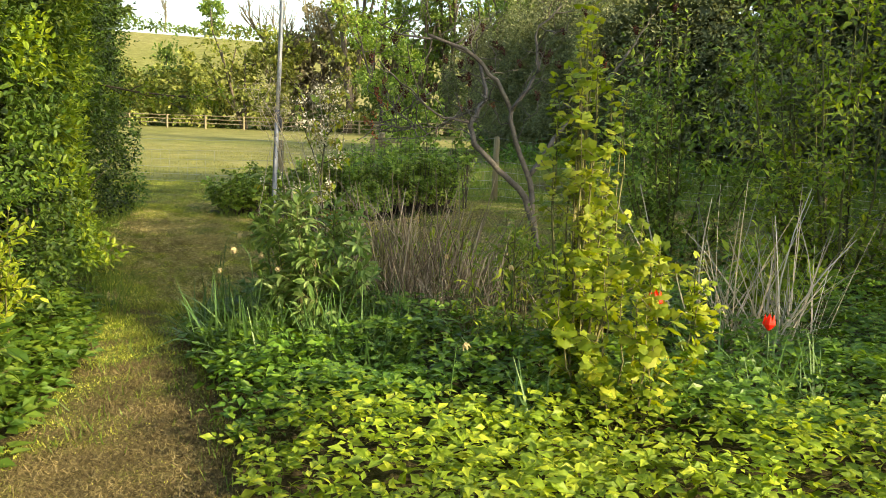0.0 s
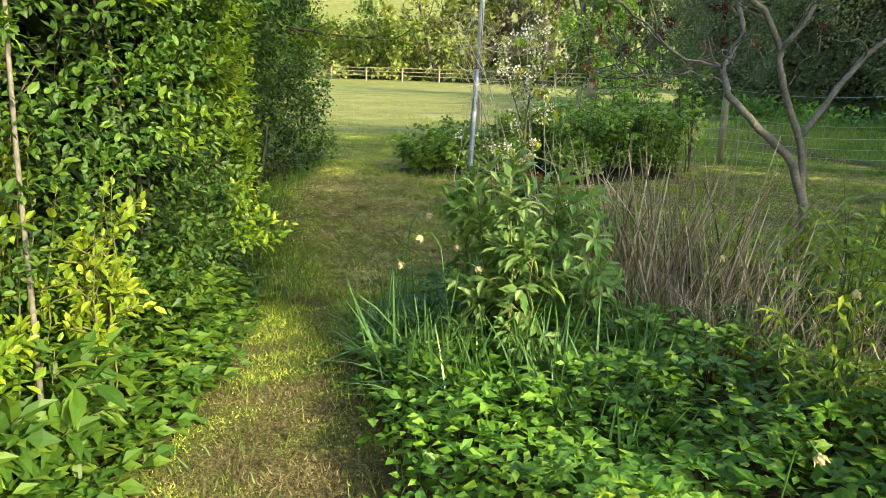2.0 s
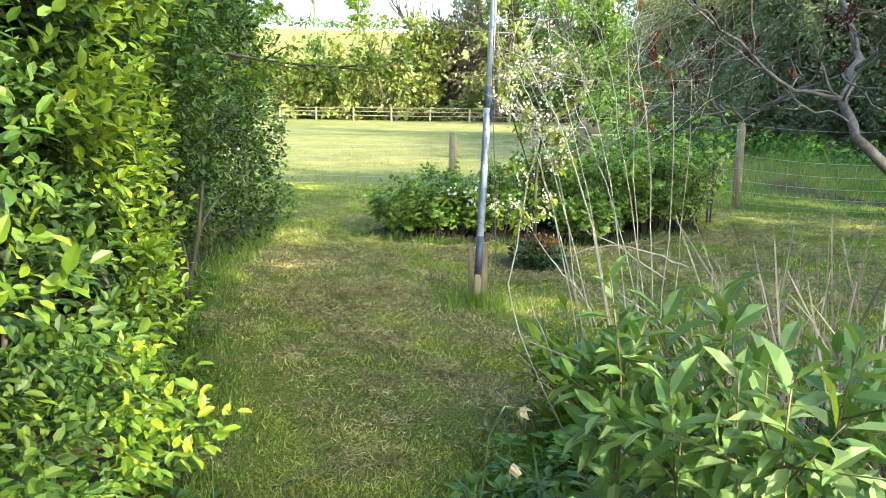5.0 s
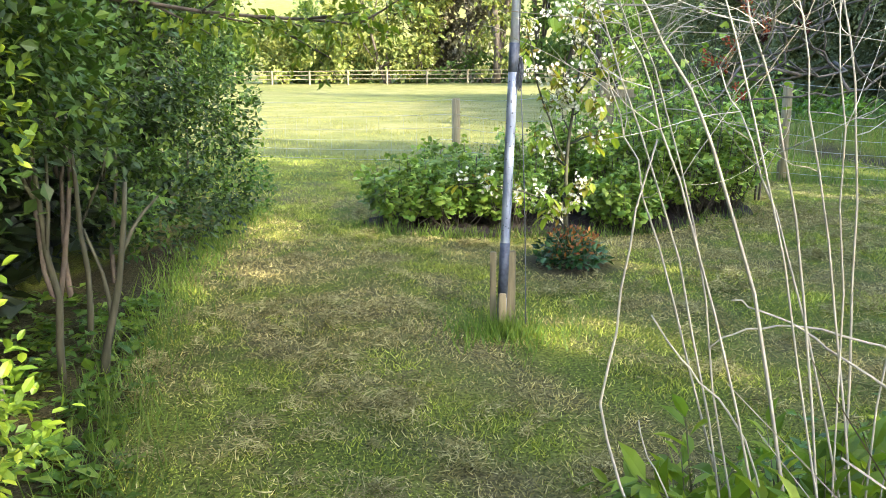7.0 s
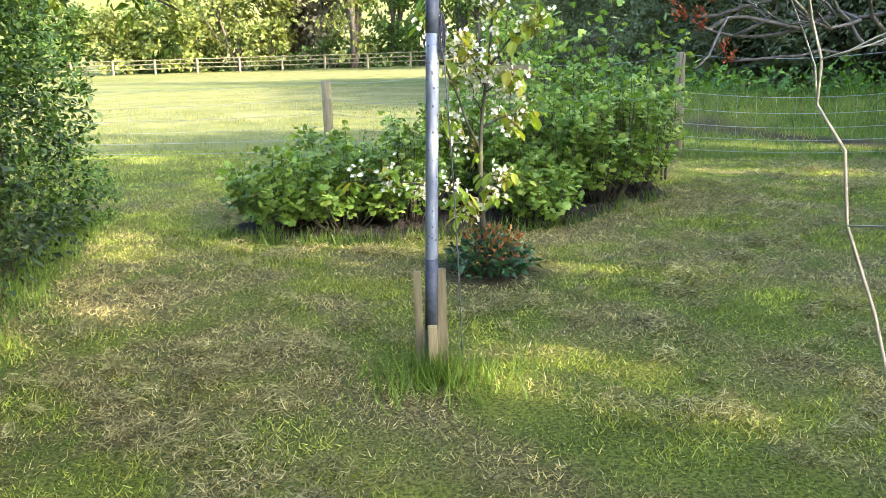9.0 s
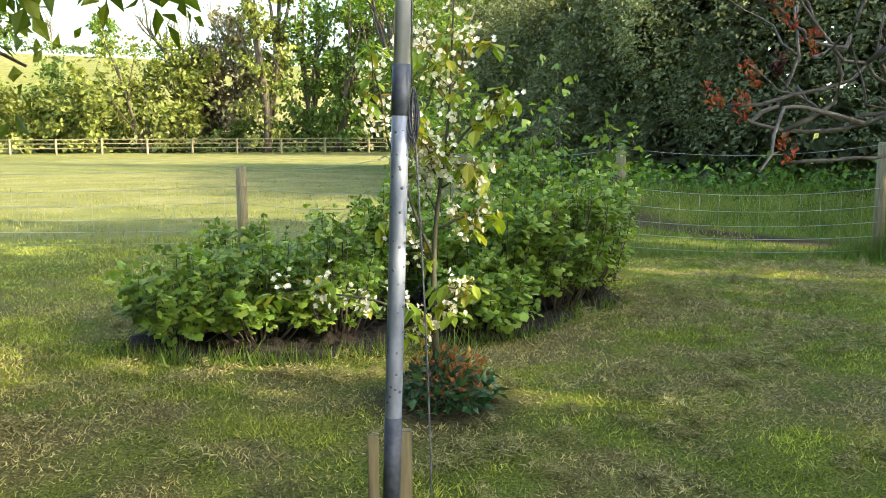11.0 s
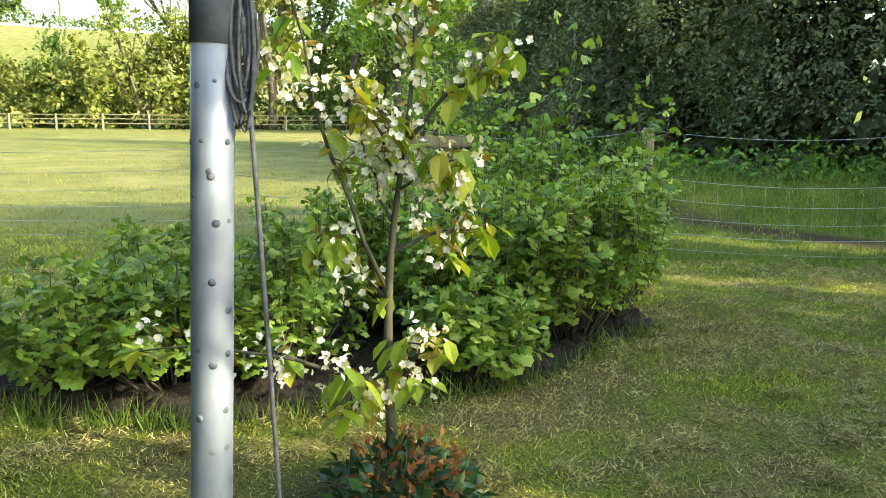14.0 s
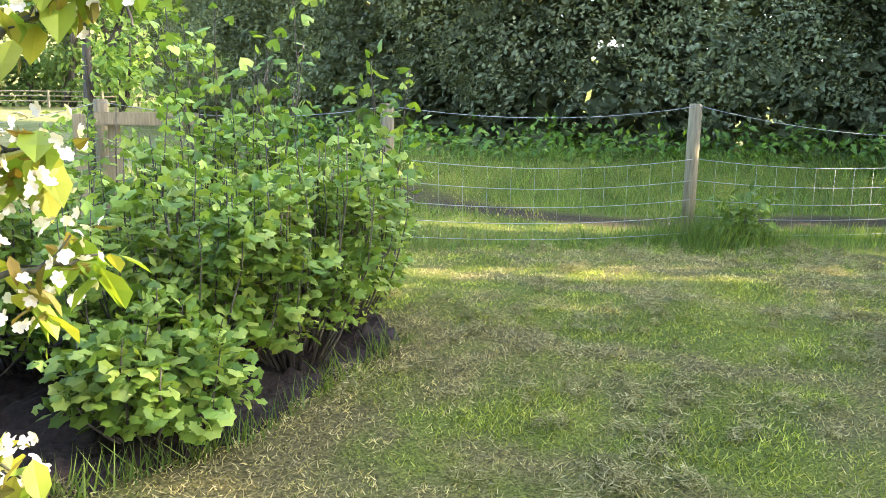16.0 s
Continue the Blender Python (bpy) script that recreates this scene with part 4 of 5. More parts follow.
def sumac():
    """Crooked bare sumac with dark seed heads and red new buds."""
    rng = np.random.default_rng(77)
    x, y = 1.0, 8.3
    ob = thing("sumac_tree", x, y, 0, "crooked bare sumac with dark red seed heads and new buds", "tree")
    paths, tips = [], []
    limbs = [([(1.0, 8.3, -0.05), (0.93, 8.28, 0.4), (0.8, 8.28, 0.78), (0.55, 8.27, 0.95), (0.3, 8.25, 1.22), (0.24, 8.4, 1.42), (0.33, 8.6, 1.58), (0.40, 8.85, 1.75), (0.3, 9.0, 2.1)], 0.06),
             ([(0.93, 8.28, 0.4), (0.85, 8.35, 0.9), (0.66, 8.3, 1.35), (0.64, 8.3, 1.56), (0.45, 8.2, 1.86), (0.2, 8.1, 2.1), (-0.2, 8.05, 2.25)], 0.05),
             ([(0.33, 8.6, 1.58), (0.1, 8.8, 1.50), (-0.1, 8.92, 1.36), (-0.35, 8.98, 1.38), (-0.55, 9.02, 1.30), (-0.75, 9.05, 1.32), (-0.87, 9.1, 1.38)], 0.014),
             ([(-0.35, 8.98, 1.38), (-0.5, 8.95, 1.5), (-0.68, 8.98, 1.58), (-0.78, 9.0, 1.68)], 0.008), ([(-0.1, 8.92, 1.36), (-0.3, 8.8, 1.26), (-0.55, 8.85, 1.24), (-0.75, 8.9, 1.22)], 0.008), ([(0.85, 8.35, 0.9), (1.15, 8.5, 1.4), (1.5, 8.6, 1.75), (1.8, 8.5, 2.2)], 0.04),
             ([(0.64, 8.3, 1.56), (0.9, 8.4, 1.95), (0.85, 8.5, 2.35), (1.1, 8.5, 2.6)], 0.03), ([(0.3, 9.0, 2.1), (-0.1, 9.0, 2.3), (-0.5, 8.9, 2.3), (-0.8, 8.8, 2.45)], 0.024),
             ([(0.24, 8.4, 1.42), (-0.1, 8.3, 1.5), (-0.4, 8.25, 1.75), (-0.7, 8.3, 2.0)], 0.02)]
    for pts, r in limbs:
        pts = np.array(pts)
        t = np.arange(len(pts))
        tt = np.linspace(0, len(pts) - 1, 3 * len(pts))
        pts = np.stack([np.interp(tt, t, pts[:, c]) for c in range(3)], 1) + rng.normal(0, 0.008, (len(tt), 3))
        paths.append((pts, np.linspace(r * 0.68, max(r * 0.32, 0.0055), len(tt))))
        low = np.nonzero(pts[:, 2] > 1.25)[0]
        for k in low[::2]:
            a = rng.uniform(0, 6.3)
            g, t2 = grow(rng, pts[k], (math.cos(a) * 0.9, math.sin(a) * 0.6, rng.uniform(0.1, 0.7)), rng.uniform(0.25, 0.7), 0.008, 1, 0.8, 0.36, 0.3, 2, 0.7, 6, 0.6)
            g = [(a_, rr) for a_, rr in g if a_[:, 0].min() > -0.95]
            paths += g
            tips += [(p_[-1], 0) for p_, _ in g]
        tips.append((pts[-1], 0))
    part("trunk", ob, *tubes(paths, 6), M_SUMACBARK, True, "grey-brown contorted branches")
    q = np.array([a for a, _ in tips])
    q = q[(rng.random(len(q)) < 0.3) & ((q[:, 2] > 1.5) | (q[:, 0] < -0.5))]
    up = unit(np.array([[0, 0, 1.0]]) + jit(rng, len(q), 0.35))
    half = rng.random(len(q)) < 0.9
    west = np.array([(-0.87, 9.1, 1.38), (-0.82, 9.06, 1.34), (-0.78, 9.0, 1.68), (-0.72, 8.98, 1.6), (-0.75, 8.9, 1.22), (-0.66, 8.98, 1.52), (-0.78, 9.05, 1.44)])
    q, up, half = np.concatenate([q, west]), np.concatenate([up, unit(np.array([[-0.3, 0, 1.0]]) + jit(rng, len(west), 0.3))]), np.concatenate([half, np.zeros(len(west), dtype=bool)])
    for name, mat, sel, cnt, sz in (("seed_head", M_SEED, half, 60, 0.022), ("bud", M_BUD, ~half, 30, 0.021)):
        for c0, u0 in zip(q[sel], up[sel]):
            t = rng.random(cnt)
            p = c0 + u0 * (t * 0.085)[:, None] + unit(jit(rng, cnt)) * (0.026 * np.sin(np.clip(t, 0.05, 1) * 2.6))[:, None]
            part(name, ob, *scatter(CHIP, p, u0 + jit(rng, cnt, 0.5), jit(rng, cnt), sz), mat)


def bend(pts, k=10):
    """A smooth line through a few points."""
    pts = np.asarray(pts, dtype=float)
    t, tt = np.arange(len(pts)), np.linspace(0, len(pts) - 1, k)
    q = np.stack([np.interp(tt, t, pts[:, c]) for c in range(3)], 1)
    for _ in range(5):
        q[1:-1] = (q[:-2] + 2 * q[1:-1] + q[2:]) / 4
    return q


def cherry():
    rng = np.random.default_rng(41)
    x, y = -1.63, 10.6
    ob = thing("cherry_tree", x, y, 0, "young cherry tree with white blossom and bronze-green leaves", "tree")
    trunk = bend([(x, y, -0.03), (x - 0.02, y, 0.2), (x - 0.03, y, 0.45), (x - 0.035, y, 0.75), (x + 0.0, y, 1.06), (x + 0.05, y, 1.33), (x + 0.06, y, 1.64), (x + 0.08, y, 2.05)], 22)
    paths = [(trunk, np.interp(trunk[:, 2], [0, 0.7, 1.1, 2.05], [0.022, 0.014, 0.009, 0.004]))]
    limbs = [[(-0.03, 0, 0.72), (-0.18, -0.03, 1.06), (-0.25, -0.05, 1.29), (-0.30, -0.06, 1.53), (-0.33, -0.06, 1.72)],
             [(-0.02, 0, 0.30), (-0.09, -0.04, 0.36), (-0.15, -0.07, 0.44)],
             [(-0.025, 0, 0.40), (-0.22, -0.06, 0.50), (-0.41, -0.09, 0.55), (-0.62, -0.1, 0.58), (-0.80, -0.12, 0.57)],
             [(-0.03, 0, 0.68), (-0.12, 0.08, 0.78), (-0.28, 0.14, 0.88)],
             [(-0.02, 0, 0.42), (0.05, -0.07, 0.50), (0.10, -0.1, 0.62)],
             [(-0.02, 0, 0.85), (0.12, 0.03, 0.93), (0.20, 0.05, 0.90), (0.28, 0.05, 0.94)],
             [(0.03, 0, 1.2), (0.16, -0.04, 1.38), (0.26, -0.05, 1.42), (0.34, -0.06, 1.45)],
             [(0.0, 0, 1.05), (0.13, -0.06, 1.14), (0.23, -0.1, 1.16)],
             [(-0.02, 0, 0.95), (-0.09, 0.05, 1.12), (-0.12, 0.06, 1.24)],
             [(0.0, 0, 1.1), (-0.08, -0.09, 1.27), (-0.10, -0.12, 1.38)],
             [(0.05, 0, 1.5), (0.13, 0.05, 1.68), (0.16, 0.05, 1.85)],
             [(0.05, 0, 1.45), (-0.03, 0.04, 1.65), (-0.06, 0.05, 1.8)]]
    runs = [trunk[12:]]
    for limb in limbs:
        q = bend(np.array(limb) + np.array([[x, y, 0]]), 9)
        q[1:] += rng.normal(0, 0.006, (8, 3))
        paths.append((q, np.linspace(0.0085 if len(limb) > 3 else 0.006, 0.0025, 9)))
        runs.append(q[2:])
        for k in (3, 5, 6, 7):
            e = q[k] + rng.normal(0, 0.05, 3) + np.array([0, 0, 0.02])
            paths.append((np.array([q[k], (q[k] + e) / 2 + rng.normal(0, 0.006, 3), e]), [0.003, 0.0025, 0.0018]))
            runs.append(e[None])
    part("trunk", ob, *tubes(paths, 7), M_TRUNK, True)
    spots = np.concatenate(runs)
    c = np.concatenate([spots, spots[rng.integers(0, len(spots), 130)]]) + jit(rng, len(spots) + 130, 0.035)
    c = c[rng.random(len(c)) < np.where(c[:, 0] > x + 0.14, 0.45, 0.95)]
    blooms = np.repeat(c, 4, 0) + jit(rng, 4 * len(c), 0.028)
    face = unit(jit(rng, len(blooms)) + np.array([[-0.1, -0.5, 0.1]]))
    u = unit(np.cross(face, jit(rng, len(blooms))))
    w = np.cross(face, u)
    petal = shape([(0, 0, 0), (0.40, 0.5, 0.12), (0.22, 0.95, 0.16), (-0.22, 0.95, 0.16), (-0.40, 0.5, 0.12)], [(0, 1, 2), (0, 2, 3), (0, 3, 4)])
    parts = []
    for k in range(5):
        a = k * 1.2566
        parts.append(scatter(petal, blooms, math.cos(a) * u + math.sin(a) * w + 0.3 * face, face, 0.0165 * np.repeat(rng.uniform(0.75, 1.1, len(c)), 4)))
    part("blossom", ob, *merge(parts), M_PETAL, label="white blossom clusters")
    # bunches of hanging leaves, largest at the limbs' ends
    ends = np.array([p_[-1] for p_, _ in paths[1:]])
    ends = ends[rng.random(len(ends)) < 0.8]
    q = np.repeat(ends, 5, 0) + jit(rng, 5 * len(ends), 0.018)
    a = rng.uniform(0, 6.283, len(q))
    d = np.stack([np.cos(a) * 0.75, np.sin(a) * 0.75, rng.normal(-0.75, 0.35, len(q))], 1)
    part("foliage", ob, *scatter(LEAF, q, d, np.stack([np.cos(a), np.sin(a), np.full(len(q), 0.6)], 1), rng.uniform(0.055, 0.125, len(q))), M_CHERRY)
    q = spots[rng.integers(0, len(spots), 260)] + jit(rng, 260, 0.02)
    part("young_leaves", ob, *scatter(LONGLEAF, q, jit(rng, 260, 0.7) - np.array([[0, 0, 0.2]]), jit(rng, 260), rng.uniform(0.035, 0.07, 260)), M_BRONZE, label="bronze young leaves")
    t = np.array([[x - 0.03, y - 0.03, 0.36]])
    part("label", ob, *scatter(shape([(-0.5, 0, 0), (0.5, 0.1, 0), (0.5, 1, 0.05), (-0.5, 0.9, 0)], [(0, 1, 2), (0, 2, 3)]), t, np.array([[0.4, -0.1, 1.0]]), np.array([[0.2, -1.0, 0.1]]), 0.045), M_PETAL, label="small white plant label")
    # planting round its foot
    p = thing("evergreen_underplanting", x + 0.02, y - 0.1, 0, "low dark evergreen with russet-orange new leaves", "shrub")
    n = 520
    a, r = rng.uniform(0, 6.3, n), 0.27 * np.sqrt(rng.random(n)) * (0.8 + 0.25 * np.sin(3 * np.linspace(0, 6.3, n)))
    q = np.stack([x + 0.02 + r * np.cos(a), y - 0.1 + r * np.sin(a), 0.02 + (0.21 - 0.4 * r) * rng.random(n)], 1)
    part("foliage", p, *leafy(rng, q, unit(q - np.array([x, y - 0.1, 0.05])), 0.06, OVAL, 0.0, 0.4), M_DEEP)
    n = 300
    a, r = rng.uniform(0, 6.3, n), 0.19 * np.sqrt(rng.random(n))
    q = np.stack([x + 0.04 + r * np.cos(a), y - 0.1 + r * np.sin(a), 0.10 + 0.17 * rng.random(n) - 1.5 * r * r], 1)
    part("new_leaves", p, *leafy(rng, q, unit(q - np.array([x, y - 0.1, 0.0])), 0.036, OVAL, -0.2, 0.6), M_RUSSET, label="russet-orange young leaves")


def dead_stalks():
    rng = np.random.default_rng(51)
    # top, middle and foot of each stalk (x, z), and its thickness
    stalks = [(-1.326, 1.506, -1.089, 1.097, -0.888, 0.0085), (-1.39, 1.448, -1.201, 0.963, -1.015, 0.0055), (-1.325, 1.462, -1.174, 1.056, -1.026, 0.005),
              (-1.362, 1.296, -1.244, 0.969, -0.968, 0.006), (-1.334, 1.418, -1.183, 1.033, -0.921, 0.006), (-1.131, 1.479, -0.999, 1.086, -0.855, 0.006),
              (-1.04, 1.488, -0.934, 1.01, -0.767, 0.0055), (-1.123, 1.296, -0.981, 0.992, -0.737, 0.0055), (-0.934, 1.518, -0.864, 1.097, -0.799, 0.006),
              (-0.818, 1.448, -0.783, 1.039, -0.829, 0.005), (-1.215, 1.518, -1.075, 1.039, -0.844, 0.0045), (-0.981, 1.564, -0.923, 1.097, -0.868, 0.0045),
              (-0.748, 1.331, -0.748, 0.922, -0.801, 0.004)]
    for x1, z1, x2, z2, x3, r in stalks:
        y = 6.52 + rng.normal(0, 0.08)
        ob = thing("dead_stalk", x3, y, 0, "tall bleached dead plant stalk with brittle side twigs", "dead stalk", "dead stalks in the border")
        reach = rng.uniform(0.2, 0.4)
        top = np.array([x1 + (x1 - x2) * reach, y - rng.uniform(0.0, 0.15), z1 + (z1 - z2) * reach])
        q = bend([(x3, y, -0.03), (x2, y - 0.02, z2), (x1, y - 0.05, z1), top], 14)
        q[1:] += rng.normal(0, 0.004, (13, 3))
        paths = [(q, np.linspace(r * 0.62, r * 0.25, 14))]
        for k in range(6, 14):
            for _ in range(1 if k < 9 else 2):
                if rng.random() < 0.75:
                    g, t = grow(rng, q[k], (rng.normal(0.35, 0.6), rng.normal(0, 0.5), rng.uniform(0.0, 0.7)), rng.uniform(0.1, 0.36), r * 0.24, 1, 0.7, 0.14, 0.1, 2, 0.5, 5)
                    paths += g
        part("stalk", ob, *tubes(paths, 5, True), M_STALK, True)
    # a bowed runner and snapped stalks that lie across the clump
    for pts, r in (([(-1.28, 6.45, 1.24), (-1.32, 6.43, 1.1), (-1.35, 6.4, 0.9), (-1.38, 6.38, 0.74), (-1.37, 6.36, 0.6), (-1.28, 6.35, 0.4), (-1.05, 6.35, 0.0)], 0.0036),
                   ([(-1.15, 6.5, 0.80), (-1.05, 6.52, 0.86), (-0.86, 6.5, 0.84), (-0.72, 6.5, 0.78)], 0.003), ([(-1.12, 6.45, 0.92), (-1.0, 6.5, 0.86), (-0.8, 6.5, 0.74)], 0.003),
                   ([(-1.28, 6.35, 0.9), (-1.2, 6.4, 0.78), (-1.05, 6.5, 0.62), (-0.9, 6.5, 0.0)], 0.003), ([(-1.3, 6.42, 0.66), (-1.24, 6.4, 0.5), (-1.1, 6.4, 0.3), (-1.0, 6.4, 0.0)], 0.0026)):
        ob = thing("dead_stalk", pts[-1][0], pts[-1][1], 0, "bowed or snapped pale dead stalk in the border", "dead stalk", "dead stalks in the border")
        q = bend(pts, 14)
        part("stalk", ob, *tubes([(q + rng.normal(0, 0.004, q.shape), np.linspace(r * 0.6, r, 14))], 5), M_STALK, True)


def dry_clump(name, rng, x, y, r, h, n, label, mat=None):
    mat = mat or M_STRAW
    a, rr = rng.uniform(0, 6.3, n), r * np.sqrt(rng.random(n))
    p = np.stack([x + rr * np.cos(a), y + rr * np.sin(a), np.zeros(n)], 1)
    p[:, 2] = height(p[:, 0], p[:, 1])
    d = np.stack([rng.normal(0, 0.2, n) + 0.5 * rr * np.cos(a), rng.normal(0, 0.2, n), np.ones(n)], 1)
    tuft = rng.normal(0, 0.22, (9, 3))[rng.integers(0, 9, n)]
    d = d + tuft * np.array([[1, 1, 0]])
    parts = [scatter(strap(0.005, b, 4), p[b_], d[b_], jit(rng, b_.sum()), h * (0.3 + 0.75 * rng.random(b_.sum()) ** 1.3)) for b, b_ in ((0.1, rng.random(n) < 0.6), (0.7, rng.random(n) < 0.4))]
    v, f = merge(parts)
    lone(name, v, f, mat, label, "dry grass")


def pole():
    x, y = -1.912, 8.99
    ob = thing("pole", x, y, 0, "galvanised metal pole with dark tape bands, held by wooden stakes", "pole")
    lean = np.array([0.036, 0.02, 1.0])

    def run(z0, z1, r, k=2):
        return (np.array([np.array([x, y, 0]) + lean * z for z in np.linspace(z0, z1, k)]), r)
    part("lower_tube", ob, *tubes([run(0.0, 1.42, 0.0255, 8)], 24), M_METAL, True)
    part("upper_tube", ob, *tubes([run(1.40, 4.4, 0.0232, 8)], 24), M_BRIGHT, True, "brighter, thinner upper tube")
    part("tape_band", ob, *tubes([run(1.36, 1.505, 0.0268, 3)], 24), M_TAPE, True, "dark worn tape")
    part("lower_band", ob, *tubes([run(0.17, 0.47, 0.0267, 3)], 24), M_TAPE, True, "dark lower sleeve")
    rng = np.random.default_rng(9)
    pits = []
    for i in range(16):
        z = 0.52 + i * 0.052
        for a in (0.35, 2.2, 3.7, 4.3, 4.9, 5.6):
            if rng.random() < 0.45:
                continue
            aa = a + rng.normal(0, 0.1)
            c = np.array([x, y, 0]) + lean * (z + rng.normal(0, 0.013))
            o = np.array([math.cos(aa), math.sin(aa), 0])
            pits.append((np.array([c + o * 0.0235, c + o * 0.0259]), [0.0052 * rng.uniform(0.5, 1.3), 0.004 * rng.uniform(0.5, 1.3)]))
    part("dents", ob, *tubes(pits, 8), M_RIVET, True, "small dark dents", "stuff")
    for sx, sy, h, w in ((-0.045, 0.0, 0.42, 0.022), (0.05, 0.03, 0.42, 0.03), (0.012, -0.045, 0.2, 0.026)):
        bm = bmesh.new()
        bmesh.ops.create_cube(bm, size=1)
        bmesh.ops.scale(bm, vec=(w * 1.5, w, h + 0.1), verts=bm.verts)
        bmesh.ops.bevel(bm, geom=bm.edges[:], offset=0.004, segments=2, affect="EDGES")
        bmesh.ops.translate(bm, vec=(sx, sy, h / 2 - 0.05), verts=bm.verts)
        me = bpy.data.meshes.new("stake")
        bm.to_mesh(me)
        bm.free()
        me.materials.append(M_POST)
        st = new("stake", me)
        st.parent = ob
        tagged(st, "weathered wooden stake")
    # cord: a coil at the tape, then a long end that hangs down
    top = np.array([x, y, 0]) + lean * 1.37 + np.array([0.037, -0.012, 0])
    coil = []
    for k in range(11):
        t = np.linspace(0, 2 * math.pi, 17)
        o = rng.normal(0, 0.004, 3)
        sz = rng.uniform(0.5, 1.1)
        coil.append((np.stack([top[0] + o[0] + 0.016 * np.sin(t) * (1.6 - sz), top[1] + o[1] + 0.008 * np.cos(t), top[2] - 0.02 + 0.07 * sz * np.cos(t) + 4 * o[2]], 1), 0.0024))
    t = np.linspace(0, 1, 14)
    end = np.stack([top[0] + 0.02 * np.sin(t * 2) + 0.028 * t, top[1] - 0.01 * t, top[2] * (1 - t) + 0.02], 1)
    coil.append((end, 0.0032))
    coil.append((np.stack([x + lean[0] * 1.45 + 0.029 + 0.004 * np.sin(t * 7), y + 0 * t, 1.45 + 2.4 * t], 1), 0.003))
    part("cord", ob, *tubes(coil, 6), M_ROPE, True, "grey hanging cord")


def round_post(x, y, h, r, z0=None, lean=(0, 0)):
    z0 = float(height(x, y)) if z0 is None else z0
    ob = thing("fence_post", x, y, z0, "weathered round wooden fence post in the grass", "fence post", "garden fence posts")
    pts = np.array([[x, y, z0 - 0.1], [x + lean[0] * h / 2, y, z0 + h / 2], [x + lean[0] * h, y, z0 + h - 0.012], [x + lean[0] * h, y, z0 + h]])
    part("shaft", ob, *tubes([(pts, [r, r * 0.98, r * 0.96, r * 0.82])], 14), M_POST, True)
    return np.array([x, y, z0])


def fence():
    posts = [(-10.5, 17.6, 1.05), (-3.5, 16.18, 0.98), (-1.45, 15.85, 1.2), (0.75, 15.4, 1.2), (3.41, 14.82, 1.24), (6.4, 14.3, 1.0), (9.5, 13.6, 1.0)]
    feet = [round_post(x, y, h, 0.058 if x > -2 else 0.062) for x, y, h in posts]
    net = thing("wire_fence", 0.75, 15.4, 0, "galvanised stock netting with a top wire between posts", "fence")
    lines, ups = [], []
    for i in range(len(posts) - 1):
        a, b = feet[i] + np.array([0, -0.05, 0]), feet[i + 1] + np.array([0, -0.05, 0])
        t = np.linspace(0, 1, 12)
        ha, hb = posts[i][2], posts[i + 1][2]
        for k, z in enumerate((0.1, 0.25, 0.40, 0.57, 0.76, None)):
            za, zb = (z, z) if z else (ha - 0.02, hb - 0.02)
            sag = (0.05 + 0.01 * k) * 4 * t * (1 - t)
            lines.append((np.stack([a[0] + (b[0] - a[0]) * t, a[1] + (b[1] - a[1]) * t, a[2] + za + (zb - za) * t + (b[2] - a[2]) * t - sag], 1), 0.0028))
        cnt = int(np.hypot(b[0] - a[0], b[1] - a[1]) / 0.2)
        for k in range(1, cnt):
            t = k / cnt
            q = a + (b - a) * t
            sg = 4 * t * (1 - t)
            ups.append((np.array([[q[0], q[1], q[2] + 0.10 - 0.05 * sg], [q[0], q[1], q[2] + 0.76 - 0.09 * sg]]), 0.0014))
    part("line_wire", net, *tubes(lines, 4), M_WIRE, True)
    part("stay_wire", net, *tubes(ups, 3), M_WIRE, True, kind="stuff")
    # short timber rail and posts behind the currants
    ob = thing("timber_rail", -1.4, 15.6, 0, "weathered timber rail on two short posts", "rail")
    for n, c, s in (("post", (-1.6, 15.6, 0.52), (0.09, 0.09, 1.15)), ("post", (-1.36, 15.62, 0.52), (0.09, 0.09, 1.15)), ("rail", (-1.12, 15.54, 1.06), (0.75, 0.05, 0.1))):
        bm = bmesh.new()
        bmesh.ops.create_cube(bm, size=1)
        bmesh.ops.scale(bm, vec=s, verts=bm.verts)
        bmesh.ops.bevel(bm, geom=bm.edges[:], offset=0.008, segments=2, affect="EDGES")
        bmesh.ops.translate(bm, vec=Vector(c) - ob.location, verts=bm.verts)
        me = bpy.data.meshes.new(n)
        bm.to_mesh(me)
        bm.free()
        me.materials.append(M_POST)
        new(n, me).parent = ob


def far_fence():
    """White-topped post and rail fence at the far side of the pasture."""
    ob = thing("field_fence", -14, 68, float(height(-14, 68)), "pale post-and-rail fence along the far pasture edge", "fence")
    me, rails = None, []
    xs = np.arange(-48, 3, 3.25)
    for x in xs:
        z = float(height(x, 68))
        me = me or soup("post", *tubes([(np.array([[0, 0, -0.1], [0, 0, 1.15]]), 0.085)], 6), M_POST)
        po = new("post", me)
        po.parent, po.location = ob, (x + 14, 0, z - ob.location.z)
    for h in (0.45, 0.78, 1.08):
        rails.append((np.array([[x, 68, float(height(x, 68)) + h] for x in xs]), 0.035))
    for ln in rails:
        part("rail", ob, *tubes([ln], 4), M_POST)


